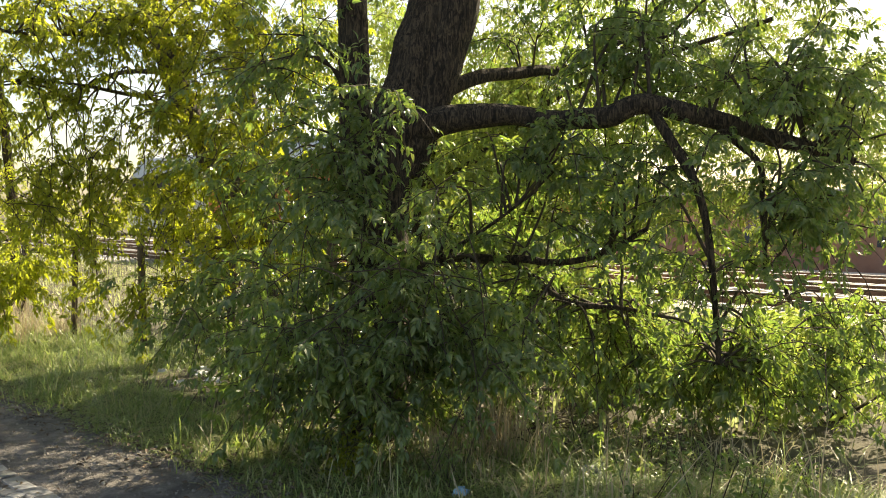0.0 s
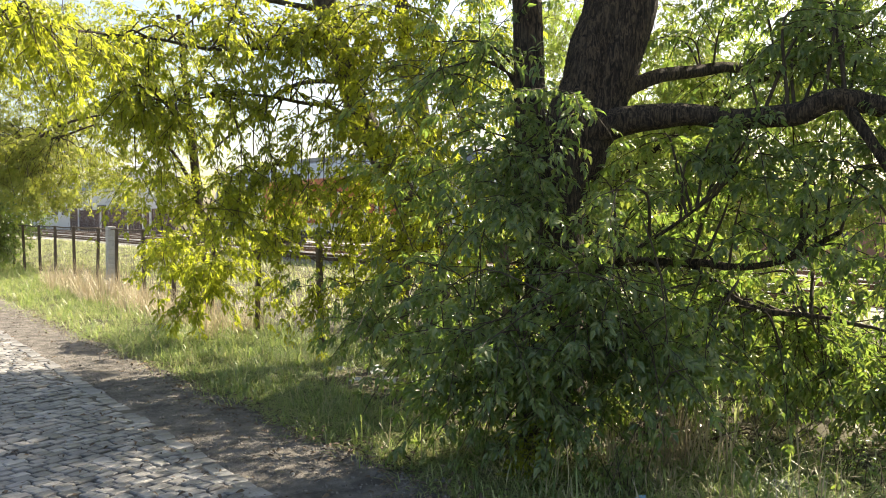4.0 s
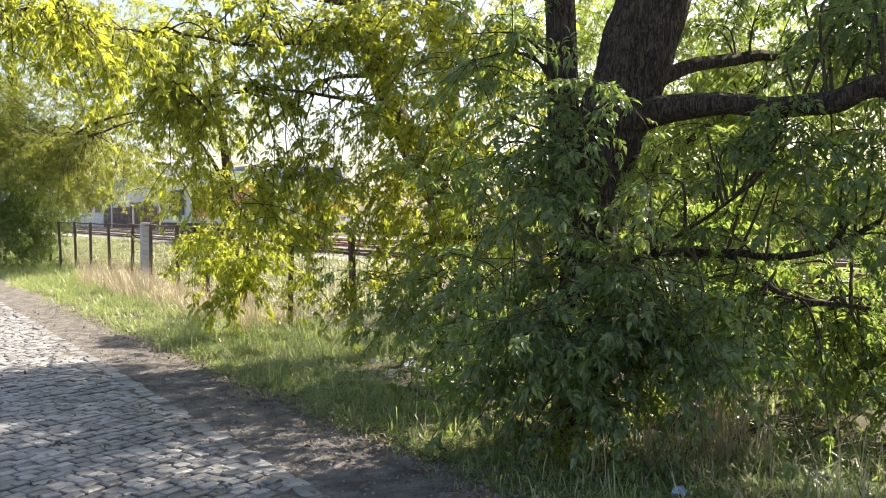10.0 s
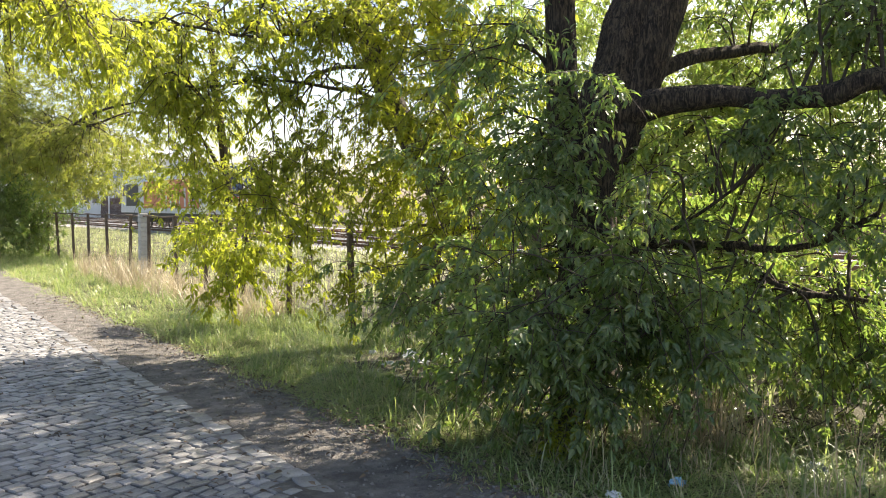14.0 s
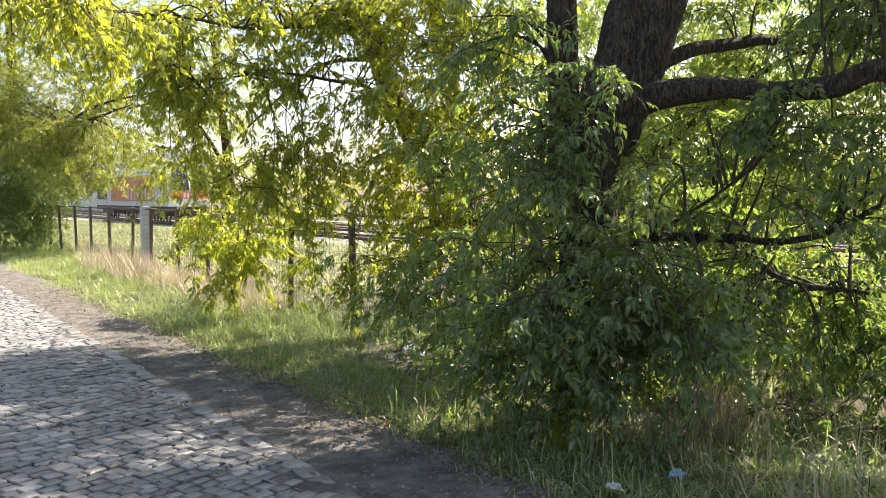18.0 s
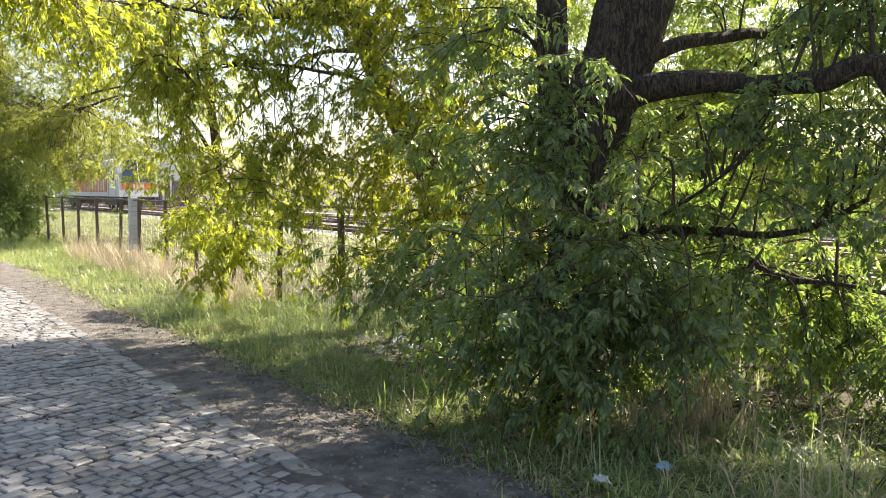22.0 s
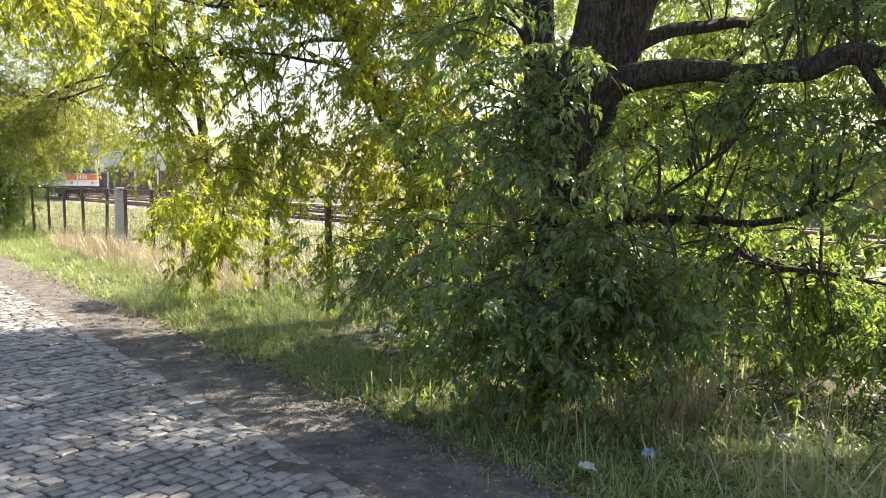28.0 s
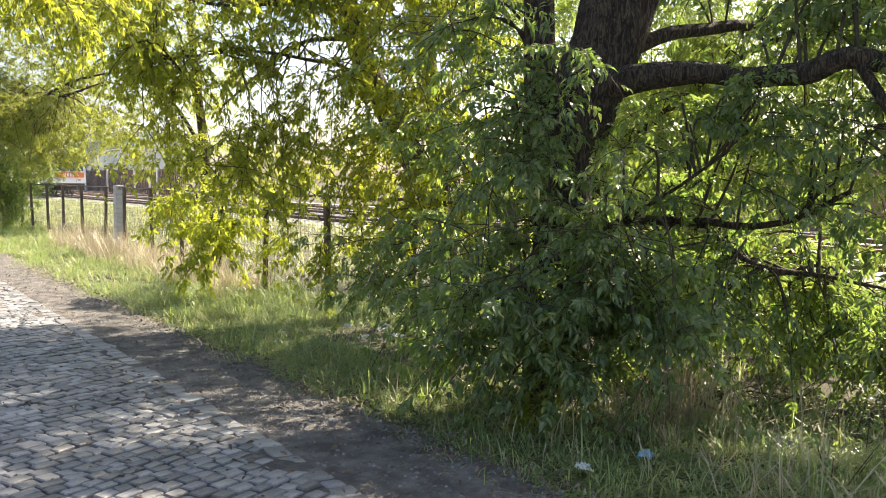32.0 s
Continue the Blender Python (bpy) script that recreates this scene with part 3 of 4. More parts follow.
TWIN_LEAVES = [
    ((5.11, 8.60, 3.79), (0.76, 0.76, 0.49), 13, 4),
    ((5.42, 7.93, 3.47), (0.59, 0.59, 0.54), 11, 4),
    ((5.41, 7.20, 3.58), (0.54, 0.54, 0.43), 8, 4),
    ((5.22, 8.30, 2.94), (0.49, 0.49, 0.49), 5, 4),
    ((4.78, 8.67, 2.76), (0.54, 0.54, 0.32), 3, 4),
    ((4.33, 8.91, 2.51), (0.65, 0.65, 0.49), 6, 4),
    ((4.89, 8.38, 2.00), (0.54, 0.54, 0.30), 7, 4),
    ((5.25, 7.68, 2.34), (0.43, 0.43, 0.54), 9, 4),
    ((4.50, 8.82, 1.91), (0.65, 0.65, 0.30), 9, 4),
    ((4.20, 9.08, 1.66), (0.59, 0.59, 0.27), 5, 4),
    ((4.88, 8.73, 1.53), (0.54, 0.54, 0.32), 4, 4),
    ((5.13, 8.12, 1.32), (0.54, 0.54, 0.41), 10, 4),
    ((4.39, 9.21, 1.17), (0.43, 0.43, 0.38), 3, 4),
    ((4.60, 8.77, 0.80), (0.43, 0.43, 0.24), 3, 4),
    ((4.94, 8.47, 0.99), (0.43, 0.43, 0.32), 4, 4),
    ((4.75, 8.00, 2.99), (0.27, 0.27, 0.43), 4, 4),
    ((4.90, 7.79, 2.34), (0.32, 0.32, 0.43), 5, 4),
    ((5.14, 7.63, 2.98), (0.27, 0.27, 0.54), 5, 4),
    ((5.11, 7.17, 2.64), (0.32, 0.32, 0.54), 6, 4),
    ((4.77, 6.43, 2.04), (0.38, 0.38, 0.43), 6, 4),
    ((5.09, 6.81, 1.63), (0.43, 0.43, 0.38), 8, 4),
    ((4.97, 7.27, 1.57), (0.43, 0.43, 0.35), 6, 4),
    ((4.58, 8.44, 3.85), (0.54, 0.54, 0.32), 7, 4),
    ((4.02, 8.94, 3.94), (0.65, 0.65, 0.32), 7, 4),
    ((5.11, 8.13, 3.65), (0.49, 0.49, 0.38), 6, 4),
    ((4.49, 8.94, 3.28), (0.54, 0.54, 0.32), 4, 4),
    ((5.05, 6.46, 3.04), (0.32, 0.32, 0.54), 6, 4),
    ((5.96, 9.24, 4.95), (1.77, 1.77, 0.50), 20, 4)]
TWIN_OVERHANG = [
    ((1.32, 8.40, 3.38), (0.76, 0.76, 0.30), 9, 4),
    ((1.93, 8.59, 3.36), (0.65, 0.65, 0.41), 8, 4),
    ((2.57, 8.63, 3.33), (0.65, 0.65, 0.41), 8, 4),
    ((3.35, 8.89, 3.70), (0.65, 0.65, 0.38), 7, 4),
    ((4.32, 9.02, 3.71), (0.76, 0.76, 0.41), 9, 4),
    ((2.41, 8.88, 3.00), (0.54, 0.54, 0.30), 5, 4),
    ((0.78, 8.26, 3.13), (0.65, 0.65, 0.32), 6, 4),
    ((2.92, 9.15, 2.84), (0.54, 0.54, 0.35), 7, 4),
    ((3.51, 9.15, 3.04), (0.54, 0.54, 0.30), 4, 4),
    ((3.29, 9.44, 2.44), (0.59, 0.59, 0.41), 8, 4),
    ((3.88, 9.44, 2.14), (0.59, 0.59, 0.41), 7, 4),
    ((3.18, 9.90, 2.01), (0.41, 0.41, 0.30), 4, 4),
    ((3.62, 9.65, 1.82), (0.59, 0.59, 0.30), 5, 4),
    ((3.99, 9.39, 1.53), (0.49, 0.49, 0.27), 2, 4),
    ((3.79, 9.04, 3.41), (0.54, 0.54, 0.27), 4, 4)]
# The high tufts of this tree are unseen, added to dapple road and dirt.
grow("maple_tree", "leaning twin-stemmed maple behind the fence with sunlit leaves", [
    ([(6.5, 8.89, -0.05), (6.32, 9.01, 1.31), (5.96, 9.24, 2.16), (5.7, 9.42, 2.76), (5.44, 9.6, 3.56), (5.26, 9.71, 4.26), (5.04, 9.86, 5.6)], 0.18, 0.12),
    ([(6.42, 8.95, 0.9), (6.36, 9.0, 1.8), (6.31, 9.13, 2.87), (6.22, 9.31, 3.67), (6.13, 9.37, 4.3), (6.13, 9.5, 5.6)], 0.12, 0.08),
    ([(5.7, 9.42, 2.85), (5.1, 9.3, 3.0), (4.71, 9.24, 3.03), (3.85, 9.21, 3.04), (2.9, 9.1, 2.85)], 0.035, 0.006),
    ([(5.26, 9.71, 4.26), (3.9, 9.9, 4.3), (2.4, 10.2, 4.1)], 0.04, 0.006),
    ([(5.5, 9.55, 3.4), (4.9, 10.2, 3.3), (4.4, 11.2, 2.6)], 0.035, 0.012),
    ([(5.22, 9.23, 3.79), (4.24, 8.84, 3.54), (3.51, 8.83, 3.44), (2.81, 8.87, 3.47), (1.95, 8.68, 3.43), (1.06, 8.43, 3.42)], 0.028, 0.006)], TWIN_LEAVES + TWIN_OVERHANG, 12, leaf=0.066, leaf_mat=M_LEAF_SUN, thick=0.012, reach=1.0, high=shade_clumps(53, (7.6, 7.4, 6.2), (2.3, 2.2, 0.9), 13) + shade_clumps(54, (7.8, 10.0, 6.2), (1.6, 1.2, 0.8), 5), bark_mat=M_BARK_SUN)

FENCE_BUSH = [
    ((4.17, 11.57, 1.08), (0.49, 0.49, 0.45), 6, 4),
    ((4.34, 11.19, 0.72), (0.49, 0.49, 0.32), 6, 4),
    ((4.01, 12.16, 1.26), (0.32, 0.32, 0.24), 3, 4),
    ((4.47, 10.92, 1.10), (0.43, 0.43, 0.38), 4, 4)]
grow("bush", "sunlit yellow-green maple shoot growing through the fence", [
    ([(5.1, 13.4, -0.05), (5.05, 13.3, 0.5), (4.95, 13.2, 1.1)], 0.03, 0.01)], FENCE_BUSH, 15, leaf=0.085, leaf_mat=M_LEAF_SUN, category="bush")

MEADOW_TREE = [
    ((9.07, 28.81, 5.03), (2.43, 2.43, 2.06), 76, 4),
    ((10.60, 28.92, 5.60), (1.90, 1.90, 1.90), 46, 4),
    ((8.71, 30.25, 2.65), (1.16, 1.16, 0.97), 16, 4),
    ((7.86, 29.61, 7.42), (2.81, 2.81, 1.50), 107, 4),
    ((10.23, 26.83, 2.23), (1.99, 1.99, 1.08), 33, 4),
    ((12.18, 25.53, 1.90), (1.99, 1.99, 0.80), 26, 4)]
grow("maple_tree", "tall broad-crowned tree with yellow-green leaves in the meadow", [
    ([(10.9, 29.4, -0.3), (10.8, 29.4, 2.5), (10.5, 29.3, 5.0), (10.1, 29.2, 8.5)], 0.2, 0.08),
    ([(10.8, 29.4, 2.6), (9.6, 29.2, 4.2), (8.2, 29.3, 5.0)], 0.08, 0.02), ([(10.5, 29.3, 4.5), (9.0, 29.4, 6.4), (7.4, 29.6, 7.2)], 0.08, 0.02)], MEADOW_TREE,
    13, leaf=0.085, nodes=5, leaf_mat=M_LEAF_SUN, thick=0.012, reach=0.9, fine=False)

RIGHT_TREE = [
    ((10.65, 8.52, 3.50), (1.68, 1.68, 1.09), 60, 4),
    ((12.10, 6.95, 3.50), (1.61, 1.61, 1.21), 86, 4),
    ((13.40, 5.48, 3.58), (1.55, 1.55, 1.24), 82, 4),
    ((14.82, 4.54, 3.28), (1.08, 1.08, 1.32), 47, 4),
    ((10.36, 9.92, 2.66), (0.81, 0.81, 0.90), 24, 4),
    ((10.72, 12.08, 4.23), (1.34, 1.34, 1.34), 53, 4),
    ((11.40, 7.70, 5.10), (1.90, 1.90, 0.90), 44, 4),
    ((13.00, 5.90, 5.30), (1.90, 1.90, 0.90), 44, 4),
    ((9.60, 10.90, 5.00), (1.50, 1.50, 0.90), 36, 4),
    ((10.04, 8.27, 4.08), (1.30, 1.30, 0.97), 40, 4),
    ((10.07, 9.01, 2.71), (0.97, 0.97, 0.76), 22, 4),
    ((11.09, 6.80, 1.73), (1.08, 1.08, 0.59), 15, 4),
    ((12.02, 6.16, 1.84), (1.08, 1.08, 0.65), 17, 4),
    ((12.89, 5.49, 1.88), (1.08, 1.08, 0.65), 17, 4),
    ((13.22, 4.65, 1.83), (1.08, 1.08, 0.65), 17, 4)]
grow("maple_tree", "green maple with light-filled crown in the meadow", [
    ([(9.7, 9.75, -0.05), (9.75, 9.7, 1.6), (9.9, 9.4, 3.5), (10.2, 9.0, 5.5)], 0.13, 0.06),
    ([(9.75, 9.7, 1.8), (10.4, 7.6, 3.4), (10.9, 4.6, 4.2)], 0.06, 0.03)], RIGHT_TREE, 16, leaf=0.08, nodes=5, leaf_mat=M_LEAF_FAR, thick=0.012, reach=0.9, fine=False)

STREET_TREE = [
    ((5.72, 33.45, 4.67), (2.60, 2.60, 2.00), 139, 4),
    ((4.79, 32.87, 7.62), (3.10, 3.10, 2.13), 177, 4),
    ((6.92, 30.24, 6.14), (1.68, 1.68, 2.25), 89, 4),
    ((5.47, 28.81, 7.71), (2.79, 2.79, 1.22), 80, 4),
    ((4.37, 34.35, 3.28), (1.80, 1.80, 1.80), 86, 4),
    ((7.82, 34.45, 2.97), (1.49, 1.49, 1.06), 38, 4),
    ((5.99, 32.07, 2.85), (1.55, 1.55, 0.97), 40, 4),
    ((5.62, 27.51, 3.49), (1.85, 1.85, 0.67), 34, 4),
    ((4.63, 28.16, 2.85), (1.51, 1.51, 0.75), 36, 4),
    ((7.28, 27.60, 3.42), (1.05, 1.05, 0.87), 15, 4),
    ((4.81, 26.57, 2.32), (1.08, 1.08, 0.65), 22, 4),
    ((5.68, 26.40, 2.41), (0.97, 0.97, 0.54), 16, 4),
    ((6.58, 26.19, 2.91), (0.86, 0.86, 0.54), 12, 4),
    ((5.40, 26.45, 3.37), (1.30, 1.30, 0.54), 19, 4),
    ((7.91, 26.86, 2.37), (0.65, 0.65, 0.43), 8, 4),
    ((6.16, 26.29, 4.68), (1.08, 1.08, 0.43), 12, 4),
    ((3.96, 29.74, 4.19), (1.73, 1.73, 1.08), 74, 4),
    ((4.41, 28.66, 3.21), (1.30, 1.30, 0.65), 46, 4),
    ((2.76, 29.87, 4.65), (1.73, 1.73, 1.30), 54, 4)]
grow("roadside_tree", "wide roadside tree with pale green crown far along the street", [
    ([(5.6, 38.5, -0.05), (5.6, 38.4, 2.0), (5.4, 38.2, 4.5), (5.2, 38, 9.0)], 0.35, 0.15),
    ([(5.6, 38.4, 2.5), (4.8, 35, 4.4), (4.4, 32.5, 5.0)], 0.12, 0.04), ([(5.5, 38.3, 3.4), (7.2, 35.5, 4.8), (8.6, 33, 5.0)], 0.12, 0.04),
    ([(5.5, 38.3, 4.2), (3.0, 38.5, 6.0), (0.5, 38.5, 7.0)], 0.12, 0.04),
    ([(5.52, 36.58, 3.31), (5.36, 29.52, 3.81), (5.55, 26.01, 4.17), (6.43, 25.19, 4.49), (7.17, 24.78, 4.60)], 0.06, 0.012), ([(5.36, 29.52, 3.81), (5.74, 25.87, 3.95), (6.55, 25.37, 4.27), (7.37, 24.94, 4.07)], 0.045, 0.01)], STREET_TREE, 14, leaf=0.086, nodes=5, leaf_mat=M_LEAF_OLIVE, droop=0.15, reach=1.4, fine=False)

HEDGE = [
    ((4.20, 30.71, 1.51), (1.73, 1.73, 1.19), 90, 4),
    ((4.52, 29.66, 0.72), (1.19, 1.19, 0.65), 34, 4),
    ((3.86, 31.77, 2.42), (1.51, 1.51, 1.30), 75, 4),
    ((4.77, 30.12, 1.78), (1.08, 1.08, 0.97), 44, 4),
    ((2.78, 30.87, 1.25), (1.62, 1.62, 1.30), 45, 4),
    ((4.34, 32.71, 3.50), (1.30, 1.30, 0.86), 30, 4)]
grow("bush", "dense dark green bush at the foot of the street tree", [
    ([(4.9, 34.5, -0.05), (4.8, 34.4, 0.9), (4.7, 34.2, 2.0)], 0.05, 0.02)], HEDGE, 17, leaf=0.09, nodes=5, leaf_mat=M_LEAF, category="bush", reach=1.0, fine=False)

for k, (cx, cy, hgt, wid) in enumerate([(7.4, 4.6, 1.2, 1.0), (7.6, 2.6, 1.1, 1.0), (8.2, 5.8, 1.5, 1.2), (9.5, 7.6, 2.6, 1.5), (12.5, 9.5, 4.6, 2.2), (9.0, 10.5, 2.8, 1.6), (9.0, 3.4, 1.1, 1.1), (14.0, 13.0, 4.0, 2.2)]):
    grow("shrub", "bright green backlit shrub in the meadow behind the fence", [
        ([(cx, cy, -0.05), (cx + 0.1, cy, hgt * 0.4), (cx, cy + 0.2, hgt * 0.9)], 0.05, 0.02)], [
        ((cx, cy, hgt * 0.55), (wid, wid, hgt * 0.5), int(9 * wid * hgt), 5)], 20 + k, leaf=0.1, nodes=5, leaf_mat=M_LEAF_FAR, category="shrub", fine=False)


# ---- grass ----
def blades(geo, base, out, height, width, tilt, droop, slim=False):
    """Tapering blades that set off at a tilt and arch over under their weight."""
    n = len(base)
    side = np.stack([-out[:, 1], out[:, 0], np.zeros(n)], -1)
    way = unit(np.array([0, 0, 1.0]) + out * tilt[:, None])
    rows = []
    for s, w in (((0.0, 0.9), (0.5, 1.0), (1.0, 0.0)) if slim else ((0.0, 0.8), (0.38, 1.0), (0.72, 0.75), (1.0, 0.0))):
        c = base + way * (height * s)[:, None] + (out * 0.25 - [0, 0, 1.0]) * (droop * height * s ** 2.2)[:, None]
        c[:, 2] = np.maximum(c[:, 2], base[:, 2] + 0.012 * s)
        rows += [c - side * (width * w / 2)[:, None], c + side * (width * w / 2)[:, None]] if w else [c]
    o = np.arange(n)[:, None] * len(rows)
    if slim:
        geo.add(np.stack(rows, 1), [o + np.array([0, 1, 3, 2]), o + np.array([2, 3, 4])])
    else:
        geo.add(np.stack(rows, 1), [o + np.array([0, 1, 3, 2]), o + np.array([2, 3, 5, 4]), o + np.array([4, 5, 6])])


def meadow(name, label, seed, x0, x1, y0, y1, tufts, per, low, high, material, width=0.006, bend=1.0, spread=0.07, edge=0.0, slim=False):
    """Tufts of grass whose blades arch outwards; edge: how far the verge's border wanders."""
    rng = np.random.default_rng(seed)
    cx, cy = rng.uniform(x0, x1, tufts), rng.uniform(y0, y1, tufts)
    if edge:
        keep = cx > x0 + edge * (0.5 + 0.5 * np.sin(cy * 2.1) * np.sin(cy * 0.83 + 1)) * rng.uniform(0.2, 1.1, tufts)
        cx, cy = cx[keep], cy[keep]
    bare = ((cx - 4.75) / 0.62) ** 2 + (np.abs(cy - 6.3) / 2.3) ** 4 + rng.normal(0, 0.2, len(cx)) < 1
    hollow = ((cx - 5.35) / 0.5) ** 2 + ((cy - 4.3) / 0.5) ** 2 < 1
    cx, cy = cx[~(bare | hollow)], cy[~(bare | hollow)]
    size = rng.uniform(0.5, 1.25, len(cx)) * (0.7 + 0.5 * np.sin(cx * 1.9 + 1.7 * np.sin(cy * 1.3)) ** 2)
    if edge:
        size *= np.clip(0.45 + (cx - x0) / 0.9, 0.45, 1.1)
    i = np.repeat(np.arange(len(cx)), per)
    n = len(i)
    a = rng.uniform(0, 2 * np.pi, n)
    r = np.abs(rng.normal(0, spread, n))
    out = np.stack([np.cos(a), np.sin(a), np.zeros(n)], -1)
    x, y = cx[i] + out[:, 0] * r, cy[i] + out[:, 1] * r
    a2 = a + rng.normal(0, 0.7, n)
    way = np.stack([np.cos(a2), np.sin(a2), np.zeros(n)], -1)
    h = rng.uniform(low, high, n) * size[i]
    g = Geo()
    blades(g, np.stack([x, y, ground_height(x, y) - 0.01], -1), way, h, width * rng.uniform(0.5, 1.4, n), np.abs(rng.normal(0.3, 0.8, n)) * bend, rng.uniform(0.1, 0.65, n) * bend, slim)
    return tagged(part(name, g, material, smooth=False), label, "grass", "", "stuff")


meadow("verge_grass", "long shaggy green grass on the street verge", 31, 2.92, 5.7, 1.2, 13, 4300, 26, 0.12, 0.44, M_GRASS, 0.0068, 2.9, 0.1, 0.3)
meadow("verge_grass", "sunlit green grass along the far verge", 32, 2.85, 5.7, 13, 45, 4300, 20, 0.14, 0.42, M_GRASS, 0.0075, 1.9, 0.13, 0.4, True)
meadow("dry_grass", "tall dry straw-coloured grass along the fence", 33, 4.4, 5.4, 11.5, 24, 210, 24, 0.45, 0.8, M_STRAW, 0.006, 0.6, 0.1)
meadow("dry_grass", "dry upright straw stalks in the shaded verge", 34, 4.2, 4.95, 3.5, 4.6, 30, 20, 0.35, 0.7, M_STRAW, 0.0065, 0.45, 0.07)
meadow("dry_grass", "thin bent straw stalks in the shaded verge", 36, 3.5, 6.0, 1.0, 6.5, 210, 7, 0.35, 0.8, M_STRAW, 0.006, 1.3, 0.1)
meadow("field_grass", "pale summer grass in the meadow behind the fence", 35, 5.6, 17, 2, 70, 5200, 11, 0.14, 0.4, M_MEADOW, 0.016, 1.0, 0.25, 0.0, True)

# ---- pebbles, litter, weeds ----
lrng = np.random.default_rng(91)
g = Geo()
for _ in range(2600):
    x, y = lrng.uniform(EDGE_X - 0.05, VERGE_X + 0.25), 2.5 + 16 * lrng.random() ** 1.6
    r = lrng.uniform(0.004, 0.014)
    c = OCTAGON * r * lrng.uniform(0.6, 1.1, (8, 1))
    z = 0.008 + lumps(x, y, 0.008, 0.35)
    g.add(np.vstack([np.c_[c + (x, y), np.full(8, z - 0.004)], np.c_[c * 0.6 + (x, y), np.full(8, z + r * 0.7)]]),
          [[(j, (j + 1) % 8, 8 + (j + 1) % 8, 8 + j) for j in range(8)], [tuple(range(8, 16))]])
tagged(part("pebbles", g, M_PEBBLE), "small grey stones on the trodden dirt", "pebbles", "", "stuff")
g = Geo()
n = 2600
x = np.where(lrng.random(n) < 0.6, lrng.normal(VERGE_X + 0.02, 0.16, n), lrng.uniform(EDGE_X - 1.5, VERGE_X, n))
y = 2.0 + 15 * lrng.random(n) ** 1.4
way = unit(np.c_[lrng.normal(0, 1, (n, 2)), lrng.normal(0, 0.2, n)])
leaflets(g, np.c_[x, y, np.full(n, 0.035) + lrng.uniform(-0.012, 0.012, n)], way, unit(np.c_[lrng.normal(0, 0.4, (n, 2)), np.ones(n)]), lrng.uniform(0.02, 0.06, n))
tagged(part("fallen_leaves", g, M_LITTER, smooth=False), "dry brown fallen leaves along the verge", "leaves", "", "stuff")


def crumpled(name, label, place, size, material, seed, category="litter"):
    """A crumpled sheet of paper or plastic lying in the grass."""
    rng = np.random.default_rng(seed)
    n = 9
    u, w = np.meshgrid(np.linspace(-1, 1, n), np.linspace(-1, 1, n), indexing="ij")
    v = np.stack([u * size * (1 - 0.25 * np.abs(w)), w * size * 0.7, size * 0.28 * (1.4 - u * u - w * w)], -1) + rng.normal(0, size * 0.13, (n, n, 3))
    i = np.arange(n - 1)[:, None] * n
    j = np.arange(n - 1)[None]
    g = Geo()
    g.add(v, [np.stack([i + j, i + n + j, i + n + j + 1, i + j + 1], -1).reshape(-1, 4)])
    ob = part(name, g, material, smooth=False)
    ob.matrix_world = pose(*place, 0, 0, rng.uniform(0, 360))
    return tagged(ob, label, category)


crumpled("plastic_wrapper", "crumpled light-blue plastic wrapper lying in the grass", (3.93, 3.4, 0.05), 0.06, M_CYAN, 1)
crumpled("paper_scrap", "crumpled white paper tissue lying in the grass", (3.46, 3.44, 0.05), 0.055, M_PAPER, 2)
crumpled("plastic_wrapper", "dull clear plastic wrapper lying in the grass", (4.8, 3.08, 0.06), 0.09, M_CLEAR, 3)
for k, (x, y, r) in enumerate([(4.75, 6.9, 0.12), (4.62, 7.25, 0.09), (4.9, 7.05, 0.1), (4.55, 6.75, 0.07), (5.0, 7.4, 0.1), (4.7, 7.6, 0.07), (4.4, 7.5, 0.06), (4.85, 7.85, 0.08), (4.5, 8.0, 0.05)]):
    crumpled("paper_scrap", "crumpled white litter on bare soil under the tree", (x, y, 0.08 + 0.02 * (k % 3)), r, M_PAPER, 10 + k)
for k, (x, y, r) in enumerate([(5.3, 4.45, 0.12), (5.5, 4.2, 0.1), (5.2, 4.2, 0.08), (5.65, 4.6, 0.12)]):
    crumpled("paper_scrap", "grey-brown crumpled litter among dead twigs", (x, y, 0.14), r, M_DULL, 30 + k)

g = Geo()
for _ in range(150):
    c = np.array([5.35, 4.35, 0.05]) + lrng.normal(0, 1, 3) * [0.3, 0.35, 0.0]
    w = unit(lrng.normal(0, 1, 3) * [1, 1, 0.35] + [0, 0, 0.35])
    l = lrng.uniform(0.2, 0.7)
    tube(g, smooth_line([c, c + w * l * 0.5 + lrng.normal(0, 0.04, 3), c + w * l], 3), lrng.uniform(0.003, 0.009), 0.002, 4)
tagged(part("brush_pile", g, M_TWIG), "heap of dead brown twigs beside the trunk", "twigs", "", "stuff")


def weed(place, label, stems, tall, leaf, material, seed):
    rng = np.random.default_rng(seed)
    root = thing("weed", place)
    lg, wg = Geo(), Geo()
    n = stems
    p = np.c_[rng.normal(0, 0.05, (n, 2)), np.zeros(n)]
    w = np.c_[rng.normal(0, 0.35, (n, 2)), np.ones(n)]
    twigs(lg, wg, rng, p, w, rng.uniform(0.6, 1.1, n) * tall, leaf, 7, 1, 0.12)
    part("stalk_mass", wg, M_TWIG, root)["kind"] = "stuff"
    part("leaf_mass", lg, material, root, smooth=False)["kind"] = "stuff"
    return tagged(root, label, "weed", "weeds in the verge")


